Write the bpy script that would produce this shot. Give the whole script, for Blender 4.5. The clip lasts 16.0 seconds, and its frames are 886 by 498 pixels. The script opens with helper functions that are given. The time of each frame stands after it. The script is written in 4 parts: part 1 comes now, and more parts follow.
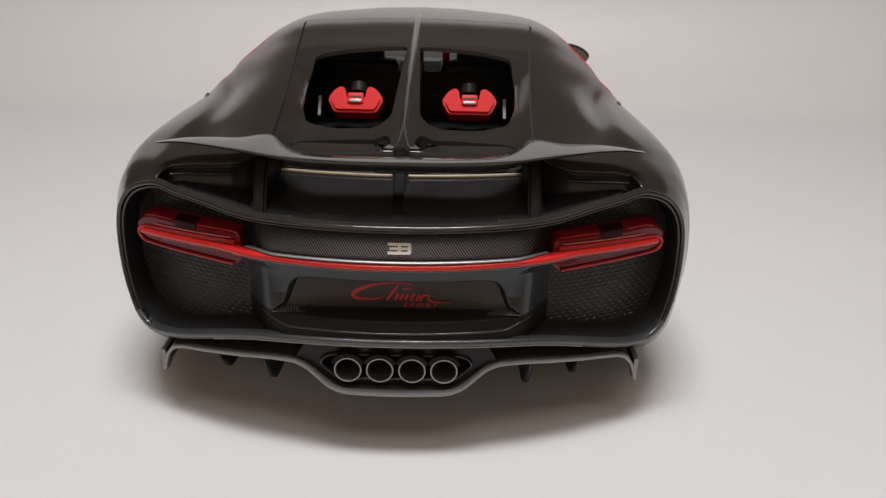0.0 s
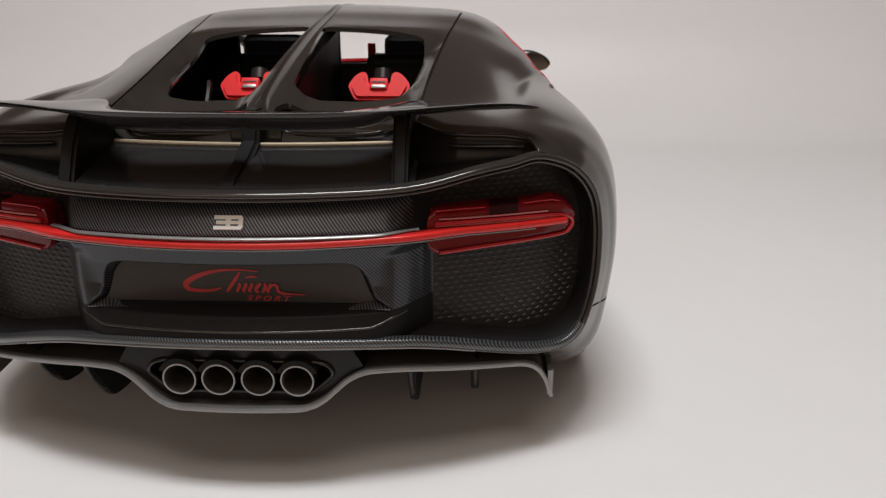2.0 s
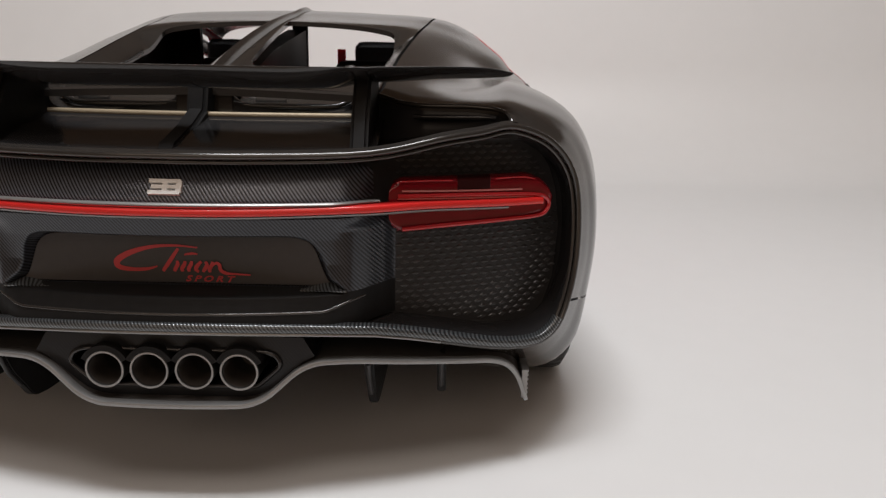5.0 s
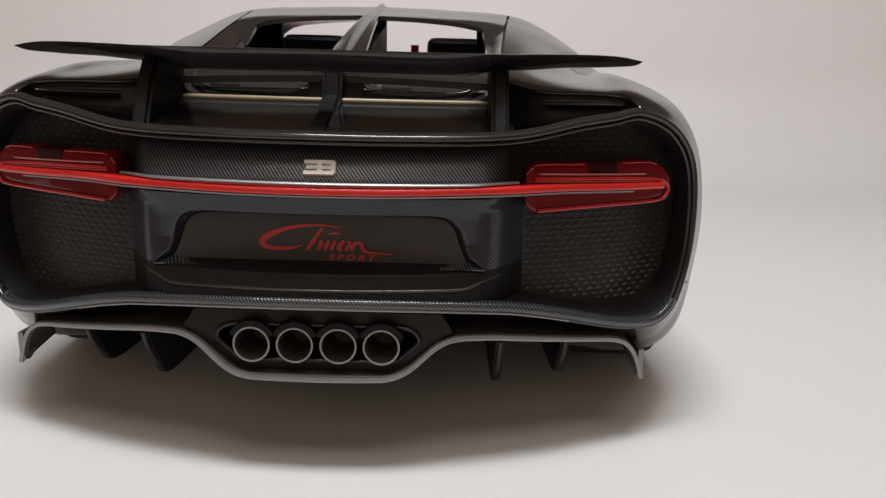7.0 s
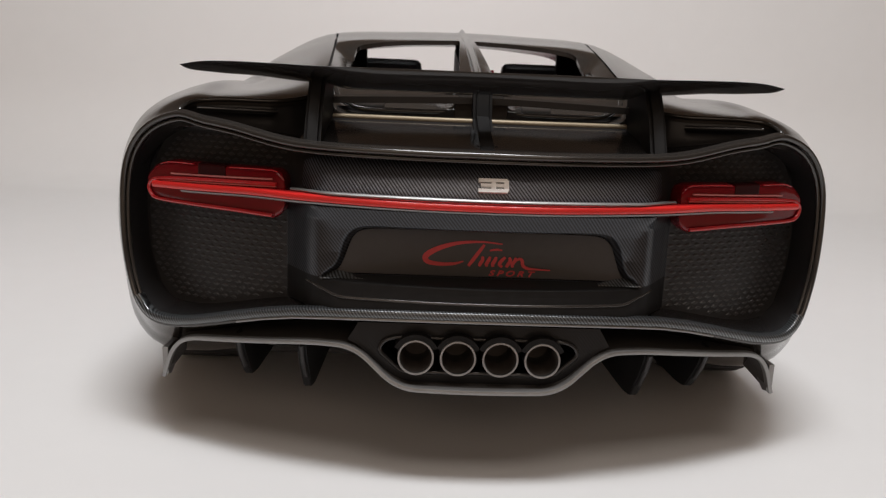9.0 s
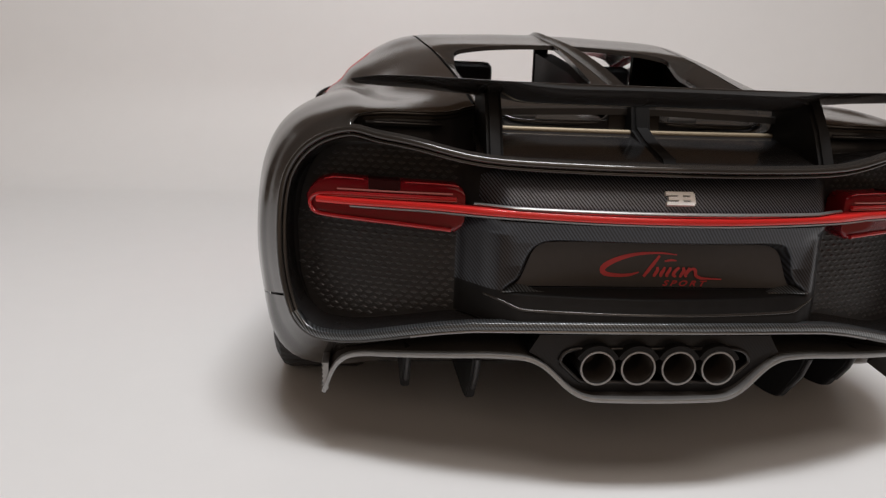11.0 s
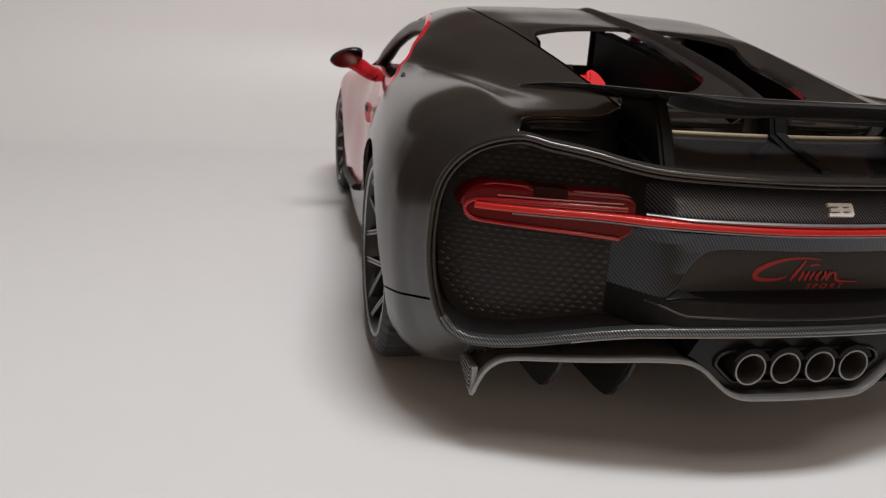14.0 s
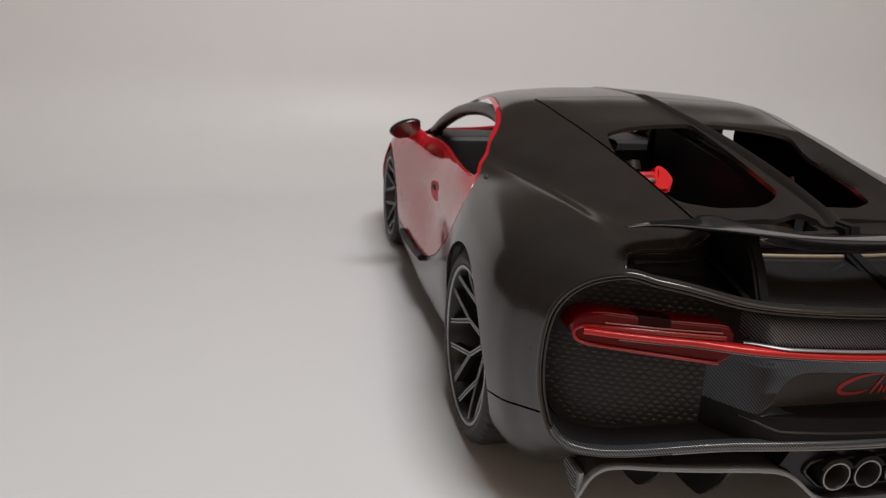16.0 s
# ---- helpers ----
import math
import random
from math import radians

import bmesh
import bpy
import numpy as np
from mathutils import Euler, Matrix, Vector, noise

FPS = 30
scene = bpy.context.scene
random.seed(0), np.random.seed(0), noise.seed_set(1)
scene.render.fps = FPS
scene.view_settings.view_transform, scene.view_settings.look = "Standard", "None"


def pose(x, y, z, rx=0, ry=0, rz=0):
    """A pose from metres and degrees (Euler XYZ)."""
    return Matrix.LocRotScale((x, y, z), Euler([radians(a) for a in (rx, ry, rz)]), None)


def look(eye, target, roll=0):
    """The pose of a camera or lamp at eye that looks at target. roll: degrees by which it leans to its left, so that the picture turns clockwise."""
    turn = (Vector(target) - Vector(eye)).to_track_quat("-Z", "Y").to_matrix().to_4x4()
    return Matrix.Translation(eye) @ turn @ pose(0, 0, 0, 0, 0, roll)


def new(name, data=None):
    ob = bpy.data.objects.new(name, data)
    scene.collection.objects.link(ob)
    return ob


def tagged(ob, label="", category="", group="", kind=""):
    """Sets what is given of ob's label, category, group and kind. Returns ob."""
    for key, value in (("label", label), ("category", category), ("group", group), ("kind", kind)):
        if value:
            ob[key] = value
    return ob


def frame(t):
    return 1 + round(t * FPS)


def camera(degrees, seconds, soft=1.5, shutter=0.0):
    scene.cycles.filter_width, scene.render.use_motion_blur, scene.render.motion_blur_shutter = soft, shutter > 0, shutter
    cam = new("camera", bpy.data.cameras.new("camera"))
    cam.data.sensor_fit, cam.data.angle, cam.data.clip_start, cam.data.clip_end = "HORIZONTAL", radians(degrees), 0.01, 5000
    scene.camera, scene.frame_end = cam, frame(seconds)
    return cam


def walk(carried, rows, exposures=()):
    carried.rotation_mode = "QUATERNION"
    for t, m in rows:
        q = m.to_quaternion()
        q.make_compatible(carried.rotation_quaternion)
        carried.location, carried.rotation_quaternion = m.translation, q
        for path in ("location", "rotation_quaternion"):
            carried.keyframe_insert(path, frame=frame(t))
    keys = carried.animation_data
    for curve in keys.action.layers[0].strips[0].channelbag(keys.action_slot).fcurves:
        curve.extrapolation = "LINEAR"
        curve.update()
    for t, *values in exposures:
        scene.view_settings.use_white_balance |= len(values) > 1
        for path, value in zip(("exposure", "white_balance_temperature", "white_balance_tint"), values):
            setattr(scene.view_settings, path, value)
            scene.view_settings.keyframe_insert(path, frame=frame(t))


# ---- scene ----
# All numbers below are metres of the full-size car; S brings them to the die-cast model's size.
S = 1 / 18
PATH = [
    (0, (0.14, -2.066, 1.595), (0.141, -0.223, 0.818), 1.2),
    (0.5, (0.263, -1.972, 1.535), (0.247, -0.116, 0.79), 0.7),
    (1, (0.397, -1.896, 1.464), (0.366, -0.027, 0.754), 0.9),
    (1.5, (0.518, -1.821, 1.375), (0.46, 0.065, 0.71), 0.4),
    (2, (0.589, -1.726, 1.233), (0.515, 0.172, 0.609), 0.0),
    (2.5, (0.629, -1.655, 1.145), (0.555, 0.256, 0.557), 0.1),
    (3, (0.65, -1.607, 1.074), (0.582, 0.312, 0.515), 0.3),
    (3.2, (0.652, -1.6, 1.051), (0.594, 0.326, 0.514), 0.2),
    (5.3, (0.601, -1.604, 0.979), (0.588, 0.34, 0.51), 1.3),
    (5.5, (0.568, -1.611, 0.966), (0.556, 0.333, 0.497), 1.4),
    (6, (0.484, -1.636, 0.955), (0.449, 0.311, 0.499), 1.3),
    (6.5, (0.384, -1.654, 0.961), (0.367, 0.29, 0.492), 1.6),
    (7, (0.296, -1.685, 0.947), (0.289, 0.262, 0.49), 1.5),
    (7.5, (0.181, -1.7, 0.925), (0.183, 0.254, 0.497), 1.8),
    (8, (0.09, -1.713, 0.928), (0.107, 0.243, 0.51), 2.1),
    (8.5, (-0.026, -1.722, 0.925), (0.009, 0.237, 0.524), 2.2),
    (9, (-0.151, -1.741, 0.926), (-0.089, 0.22, 0.535), 2.3),
    (9.5, (-0.276, -1.752, 0.906), (-0.197, 0.211, 0.532), 2.5),
    (10, (-0.467, -1.74, 0.925), (-0.337, 0.218, 0.539), 2.4),
    (10.2, (-0.536, -1.731, 0.94), (-0.385, 0.223, 0.544), 2.3),
    (12.3, (-0.936, -1.663, 1.007), (-0.647, 0.262, 0.55), 2.2),
    (12.5, (-0.999, -1.652, 1.053), (-0.676, 0.256, 0.549), 2.4),
    (13, (-1.106, -1.649, 1.039), (-0.751, 0.246, 0.507), 2.6),
    (13.5, (-1.218, -1.628, 1.058), (-0.826, 0.253, 0.503), 3.1),
    (14, (-1.327, -1.564, 1.1), (-0.892, 0.306, 0.538), 3.6),
    (14.5, (-1.48, -1.534, 1.194), (-1.047, 0.336, 0.633), 3.5),
    (15, (-1.556, -1.53, 1.297), (-1.119, 0.342, 0.745), 3.3),
    (15.5, (-1.595, -1.567, 1.361), (-1.171, 0.309, 0.814), 3.1),
    (16, (-1.651, -1.593, 1.451), (-1.232, 0.284, 0.902), 2.7),
]
cam = camera(61.3, 16.0, soft=1.25)
cam.data.dof.use_dof = True
cam.data.dof.focus_distance = 1.95 * S
cam.data.dof.aperture_fstop = 4.4 / S
walk(cam, [(t, look(Vector(eye) * S, Vector(target) * S, roll)) for t, eye, target, roll in PATH],
     [(0, 0.01), (2, 0.04), (6, 0.08), (9, 0.10), (12.5, -0.02), (14.5, -0.08), (16, -0.18)])

# ---- light ----
world = bpy.data.worlds.new("room_air")
scene.world = world
world.use_nodes = True
world.node_tree.nodes["Background"].inputs[0].default_value = (1.0, 0.82, 0.7, 1)
world.node_tree.nodes["Background"].inputs[1].default_value = 0.05


def area_lamp(name, at, target, wide, deep, watts, colour):
    data = bpy.data.lights.new(name, "AREA")
    data.shape, data.size, data.size_y = "RECTANGLE", wide * S, deep * S
    data.energy, data.color = watts * S * S, colour
    ob = new(name, data)
    ob.matrix_world = look(Vector(at) * S, Vector(target) * S)
    return ob


area_lamp("desk_light", (0.0, -1.2, 10.5), (0.0, 0.4, 0), 4.4, 2.3, 875, (0.945, 0.965, 0.99))
# Unseen warm fill from behind the camera; the room has no window.
area_lamp("rear_fill", (-2.0, -23, 11.5), (0, 1.0, 0.4), 26, 14, 1060, (1.0, 0.78, 0.61))
# Unseen overhead fill, added to lift dark parts and be reflected in the trim.
area_lamp("top_fill", (2, -10, 25.5), (1, -2, 0), 16, 12, 1790, (1.0, 0.885, 0.80))

# ---- materials ----


def material(name, colour, rough=0.4, metal=0.0, coat=0.0, coat_rough=0.03, vary=0.08, grain=30.0, bump=0.0, wear=0.05, **sockets):
    """A procedural surface: two scales of noise in colour and roughness, and a fine bump."""
    m = bpy.data.materials.new(name)
    m.use_nodes = True
    nodes, links = m.node_tree.nodes, m.node_tree.links
    p = nodes["Principled BSDF"]
    coord = nodes.new("ShaderNodeTexCoord")
    fine, broad = nodes.new("ShaderNodeTexNoise"), nodes.new("ShaderNodeTexNoise")
    fine.inputs["Scale"].default_value, fine.inputs["Detail"].default_value = grain / S, 4
    broad.inputs["Scale"].default_value, broad.inputs["Detail"].default_value = grain / S / 14, 3
    for n in (fine, broad):
        links.new(coord.outputs["Object"], n.inputs["Vector"])
    both = nodes.new("ShaderNodeMath")
    both.operation = "ADD"
    links.new(fine.outputs["Fac"], both.inputs[0])
    links.new(broad.outputs["Fac"], both.inputs[1])
    tone = nodes.new("ShaderNodeMapRange")
    tone.inputs["From Min"].default_value, tone.inputs["From Max"].default_value = 0.6, 1.4
    tone.inputs["To Min"].default_value, tone.inputs["To Max"].default_value = 1 - vary, 1 + vary
    links.new(both.outputs[0], tone.inputs["Value"])
    mix = nodes.new("ShaderNodeVectorMath")
    mix.operation = "SCALE"
    mix.inputs[0].default_value = colour
    links.new(tone.outputs[0], mix.inputs["Scale"])
    links.new(mix.outputs[0], p.inputs["Base Color"])
    gloss = nodes.new("ShaderNodeMapRange")
    gloss.inputs["From Min"].default_value, gloss.inputs["From Max"].default_value = 0.3, 0.7
    gloss.inputs["To Min"].default_value, gloss.inputs["To Max"].default_value = max(rough - wear, 0.0), rough + wear
    links.new(broad.outputs["Fac"], gloss.inputs["Value"])
    links.new(gloss.outputs[0], p.inputs["Roughness"])
    p.inputs["Metallic"].default_value = metal
    p.inputs["Coat Weight"].default_value, p.inputs["Coat Roughness"].default_value = coat, coat_rough
    for key, value in sockets.items():
        p.inputs[key.replace("_", " ")].default_value = value
    if bump:
        b = nodes.new("ShaderNodeBump")
        b.inputs["Strength"].default_value, b.inputs["Distance"].default_value = bump, 0.004 * S
        links.new(fine.outputs["Fac"], b.inputs["Height"])
        links.new(b.outputs[0], p.inputs["Normal"])
    return m


def carbon_material(name, thread, gloss, lacquer=0.5, relief=0.17, metal=0.0, rough=0.24, blue=1.24):
    """Woven carbon fibre under clear lacquer: diagonal twill of two thread directions."""
    m = material(name, (0.02, 0.022, 0.026), rough, metal, coat=lacquer, coat_rough=gloss, IOR=1.3)
    nodes, links = m.node_tree.nodes, m.node_tree.links
    p = nodes["Principled BSDF"]
    coord, turn = nodes.new("ShaderNodeTexCoord"), nodes.new("ShaderNodeMapping")
    turn.inputs["Rotation"].default_value = (0, radians(38), 0)
    turn.inputs["Scale"].default_value = (1 / S, 1 / S, 1 / S)
    wave = nodes.new("ShaderNodeTexWave")
    wave.bands_direction, wave.inputs["Scale"].default_value, wave.inputs["Distortion"].default_value = "X", 48, 0.3
    links.new(coord.outputs["Object"], turn.inputs["Vector"])
    links.new(turn.outputs[0], wave.inputs["Vector"])
    ramp = nodes.new("ShaderNodeMix")
    ramp.data_type = "RGBA"
    ramp.inputs[6].default_value, ramp.inputs[7].default_value = (0.013, 0.0128, 0.0142, 1), (thread * .95, thread * 1.03, thread * blue, 1)
    links.new(wave.outputs["Fac"], ramp.inputs[0])
    links.new(ramp.outputs[2], p.inputs["Base Color"])
    b = nodes.new("ShaderNodeBump")
    b.inputs["Strength"].default_value, b.inputs["Distance"].default_value = relief, 0.003 * S
    links.new(wave.outputs["Fac"], b.inputs["Height"])
    links.new(b.outputs[0], p.inputs["Normal"])
    links.new(b.outputs[0], p.inputs["Coat Normal"])
    return m


PAINT = material("black_lacquer", (0.030, 0.0265, 0.024), 0.16, IOR=1.62, vary=0.15, grain=8, wear=0.025)
PAINT_DARK = material("black_gloss_plastic", (0.02, 0.0193, 0.02), 0.14, IOR=1.45, vary=0.2, grain=12, wear=0.05)
PANEL = material("black_tail_plastic", (0.029, 0.0280, 0.0287), 0.42, IOR=1.33, vary=0.25, grain=50, bump=0.1)
GLOSS = material("black_piano_gloss", (0.027, 0.0262, 0.0272), 0.08, IOR=1.5, vary=0.2, grain=14, wear=0.03)
DUCT = material("deep_black_gloss", (0.024, 0.0232, 0.0243), 0.26, IOR=1.32, vary=0.2, grain=12, wear=0.05)
SCALE = material("black_mesh_gloss", (0.046, 0.0448, 0.0468), 0.32, vary=0.3, grain=20)
SATIN = material("black_satin_plastic", (0.024, 0.0215, 0.0205), 0.30, vary=0.2, grain=40, bump=0.15)
MATTE = material("black_matte_plastic", (0.045, 0.040, 0.0375), 0.65, vary=0.25, grain=60, bump=0.3)
# One weave in four tones: sheen and shade are put into thread colours.
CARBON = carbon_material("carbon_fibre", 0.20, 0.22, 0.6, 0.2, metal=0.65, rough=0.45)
CARBON_LIP = carbon_material("lit_carbon_fibre", 0.13, 0.08, 1.0, metal=0.4, rough=0.35, blue=1.08)
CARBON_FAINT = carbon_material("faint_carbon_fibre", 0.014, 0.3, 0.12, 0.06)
CARBON_SHADED = carbon_material("shaded_carbon_fibre", 0.058, 0.13, 0.45, 0.12, metal=0.5, rough=0.38)
RED = material("red_lacquer", (0.52, 0.018, 0.028), 0.07, IOR=1.42, vary=0.06, grain=8, wear=0.03)
RED_PART = material("red_plastic", (0.72, 0.012, 0.014), 0.45, IOR=1.35, vary=0.1, grain=20)
RED_BAR = material("red_light_strip", (0.66, 0.024, 0.022), 0.3, coat=0.4, vary=0.06, grain=20)
RED_PRINT = material("red_print", (0.52, 0.045, 0.05), 0.5, vary=0.1, grain=60)
LENS = material("red_clear_lens", (0.27, 0.010, 0.018), 0.06, vary=0.12, grain=10, wear=0.02, Transmission_Weight=0.4, IOR=1.45)
LENS_SHADE = material("shaded_red_lens", (0.028, 0.004, 0.005), 0.35, vary=0.1, IOR=1.25)
SOFT_BLACK = material("soft_black_plastic", (0.0142, 0.0137, 0.0139), 0.5, vary=0.2, grain=40, IOR=1.2)
SHADED_RED = material("shaded_red_lacquer", (0.27, 0.008, 0.013), 0.12, vary=0.1, grain=20, IOR=1.4)
GUIDE = material("red_light_guide", (0.42, 0.02, 0.025), 0.08, coat=0.6, vary=0.05)
PALE = material("glint_lens_rib", (0.5, 0.16, 0.155), 0.15, coat=0.6, vary=0.05)
GREY_EDGE = material("grey_satin_metal", (0.27, 0.266, 0.263), 0.36, metal=0.6, vary=0.1, grain=60)
STEEL = material("dull_steel", (0.30, 0.293, 0.29), 0.36, metal=0.85, vary=0.12, grain=60)
DARK_STEEL = material("dark_steel", (0.07, 0.068, 0.066), 0.35, metal=0.6, vary=0.15, grain=60)
RIM = material("dark_alloy", (0.016, 0.016, 0.017), 0.35, vary=0.15, grain=40)
RIM_EDGE = material("bright_alloy_edge", (0.4, 0.4, 0.4), 0.35, metal=0.6, vary=0.1)
BRASS = material("pale_brass_strip", (0.36, 0.29, 0.20), 0.5, metal=0.3, vary=0.08)
RUBBER = material("tyre_rubber", (0.02, 0.019, 0.019), 0.62, vary=0.25, grain=50, bump=0.3)
WHITE_PRINT = material("white_print", (0.96, 0.96, 0.96), 0.6, vary=0.02)
PLATE = material("dark_plate", (0.046, 0.0425, 0.0435), 0.45, vary=0.1, grain=50)
LEATHER = material("black_leather", (0.02, 0.019, 0.019), 0.55, vary=0.2, grain=60, bump=0.3)
BORE = material("brown_grey_bore", (0.085, 0.072, 0.064), 0.38, metal=0.3, vary=0.15, grain=40)
MIRROR = material("mirror_glass", (0.32, 0.31, 0.31), 0.08, metal=1.0, vary=0.0, wear=0.01)
PAPER = material("white_paper", (0.74, 0.73, 0.725), 0.5, vary=0.012, grain=6, bump=0.04)
WOOD = material("table_wood", (0.26, 0.18, 0.12), 0.45, vary=0.3, grain=4)
WALL = material("room_wall", (0.5, 0.40, 0.32), 0.8, vary=0.06, grain=3)
DARK_WALL = material("darkened_room_wall", (0.27, 0.215, 0.175), 0.85, vary=0.12, grain=3)
CEIL = material("room_ceiling", (0.75, 0.72, 0.69), 0.85, vary=0.04, grain=3)

# ---- mesh helpers ----


def link_mesh(name, bm, mat, parent=None, label="", smooth=35):
    mesh = bm if isinstance(bm, bpy.types.Mesh) else bpy.data.meshes.new(name)
    if not isinstance(bm, bpy.types.Mesh):
        bmesh.ops.recalc_face_normals(bm, faces=bm.faces)
        bm.to_mesh(mesh)
        bm.free()
    mesh.name = name
    mesh.transform(Matrix.Scale(S, 4))
    mesh.materials.clear()
    mesh.materials.append(mat)
    if smooth:
        mesh.shade_smooth()
        mesh.set_sharp_from_angle(angle=radians(smooth))
    ob = new(name, mesh)
    if parent is not None:
        ob.parent = parent
    if label:
        ob["label"] = label
    return ob


part = link_mesh


def move(bm, m):
    bmesh.ops.transform(bm, matrix=m, verts=bm.verts)
    return bm


def join(*many):
    out = bmesh.new()
    for bm in many:
        temp = bpy.data.meshes.new("temp")
        bm.to_mesh(temp)
        bm.free()
        out.from_mesh(temp)
        bpy.data.meshes.remove(temp)
    return out


def mirrored(bm):
    copy = bm.copy()
    bmesh.ops.scale(copy, vec=(-1, 1, 1), verts=copy.verts)
    bmesh.ops.reverse_faces(copy, faces=copy.faces)
    return copy


def grid(fn, nu, nv, wrap_u=False, wrap_v=False):
    """A sheet of quads: fn(i, j) gives the place of each corner."""
    bm = bmesh.new()
    v = [[bm.verts.new(fn(i, j)) for j in range(nv)] for i in range(nu)]
    for i in range(nu if wrap_u else nu - 1):
        for j in range(nv if wrap_v else nv - 1):
            a, b = (i + 1) % nu, (j + 1) % nv
            bm.faces.new((v[i][j], v[a][j], v[a][b], v[i][b]))
    return bm


def thick(bm, depth):
    """Gives a sheet its thickness, to the back of its faces."""
    bm.normal_update()
    bmesh.ops.solidify(bm, geom=bm.faces[:] , thickness=depth)
    return bm


def box(x0, x1, y0, y1, z0, z1, bevel=0.0, seg=2):
    bm = bmesh.new()
    bmesh.ops.create_cube(bm, size=1)
    move(bm, Matrix.Translation(((x0 + x1) / 2, (y0 + y1) / 2, (z0 + z1) / 2)) @ Matrix.Diagonal((x1 - x0, y1 - y0, z1 - z0, 1)))
    if bevel:
        bmesh.ops.bevel(bm, geom=bm.edges[:], offset=bevel, segments=seg, affect="EDGES", profile=0.6)
    return bm


AX = {"x": lambda u, v, w: (w, u, v), "y": lambda u, v, w: (u, w, v), "z": lambda u, v, w: (u, v, w)}


def prism(poly, axis, a, b):
    """A solid with the outline poly, from a to b along an axis; poly lies in (y, z), (x, z) or (x, y)."""
    bm = bmesh.new()
    lo = [bm.verts.new(AX[axis](u, v, a)) for u, v in poly]
    hi = [bm.verts.new(AX[axis](u, v, b)) for u, v in poly]
    n = len(poly)
    bm.faces.new(lo)
    bm.faces.new(hi)
    for i in range(n):
        bm.faces.new((lo[i], lo[(i + 1) % n], hi[(i + 1) % n], hi[i]))
    bmesh.ops.recalc_face_normals(bm, faces=bm.faces)
    return bm


def soft_poly(poly, r, n=5):
    """A polygon with its corners rounded by about r."""
    out = []
    for i, p in enumerate(poly):
        p, a, b = Vector(p), Vector(poly[i - 1]), Vector(poly[(i + 1) % len(poly)])
        ra, rb = min(r, (a - p).length * 0.45), min(r, (b - p).length * 0.45)
        s, e = p + (a - p).normalized() * ra, p + (b - p).normalized() * rb
        for k in range(n + 1):
            t = k / n
            out.append(tuple((1 - t) ** 2 * s + 2 * t * (1 - t) * p + t * t * e))
    return out


def grown(poly, d):
    """The polygon with its outline moved outwards by d."""
    area = sum(poly[i - 1][0] * p[1] - p[0] * poly[i - 1][1] for i, p in enumerate(poly))
    sign, out = (1 if area > 0 else -1), []
    for i, p in enumerate(poly):
        t = Vector(poly[(i + 1) % len(poly)]) - Vector(poly[i - 1])
        t = t.normalized() if t.length else Vector((1, 0))
        out.append((p[0] + sign * d * t.y, p[1] - sign * d * t.x))
    return out


def spline(points, n):
    """Points of any dimension along a Catmull-Rom curve, n to each stretch."""
    p = [np.array(q, float) for q in points]
    p = [2 * p[0] - p[1], *p, 2 * p[-1] - p[-2]]
    out = []
    for i in range(1, len(p) - 2):
        for k in range(n):
            t = k / n
            a, b, c, d = p[i - 1 : i + 3]
            out.append(0.5 * (2 * b + (c - a) * t + (2 * a - 5 * b + 4 * c - d) * t**2 + (3 * b - a - 3 * c + d) * t**3))
    return [*out, p[-2]]


def table(pairs):
    """A smooth-ended lookup: value at x by straight lines between pairs."""
    xs, ys = zip(*pairs)
    return lambda x: float(np.interp(x, xs, ys))


def sweep(path, section, closed=False, up=(0, 1, 0)):
    """Draws a section (offsets across and along up) along a path."""
    path = [Vector(p) for p in path]
    n, up = len(path), Vector(up)

    def at(i, j):
        a, b = (path[i - 1], path[(i + 1) % n]) if closed else (path[max(i - 1, 0)], path[min(i + 1, n - 1)])
        t = (b - a).normalized()
        side = t.cross(up).normalized()
        top = side.cross(t)
        u, v = section[j]
        return path[i] + side * u + top * v

    bm = grid(at, n, len(section), wrap_u=closed, wrap_v=True)
    if not closed:
        bm.verts.ensure_lookup_table()
        m = len(section)
        bm.faces.new(bm.verts[:m])
        bm.faces.new(bm.verts[(n - 1) * m :])
    return bm


def ring(r, n=8, squash=1.0):
    return [(r * math.cos(2 * math.pi * k / n), squash * r * math.sin(2 * math.pi * k / n)) for k in range(n)]


def lathe(profile, n, axis="x", closed=True):
    """Turns a profile of (along, radius) round an axis."""
    def at(i, j):
        a, (w, r) = 2 * math.pi * i / n, profile[j]
        return AX[axis](r * math.cos(a), r * math.sin(a), w)
    return grid(at, n, len(profile), wrap_u=True, wrap_v=closed)


def cut(mesh, cutter, op, own=False):
    """The mesh of a boolean of two solids."""
    if isinstance(mesh, bmesh.types.BMesh):
        m = bpy.data.meshes.new("solid")
        bmesh.ops.recalc_face_normals(mesh, faces=mesh.faces)
        mesh.to_mesh(m)
        mesh.free()
        mesh = m
    c = bpy.data.meshes.new("cutter")
    bmesh.ops.recalc_face_normals(cutter, faces=cutter.faces)
    cutter.to_mesh(c)
    cutter.free()
    a, b = new("solid_a", mesh), new("solid_b", c)
    mod = a.modifiers.new("cut", "BOOLEAN")
    mod.object, mod.operation, mod.solver = b, op, "EXACT"
    mod.use_self = own
    out = bpy.data.meshes.new_from_object(a.evaluated_get(bpy.context.evaluated_depsgraph_get()))
    bpy.data.objects.remove(a)
    bpy.data.objects.remove(b)
    return out

# ---- the place: white sweep of paper on a table, in a plain room ----


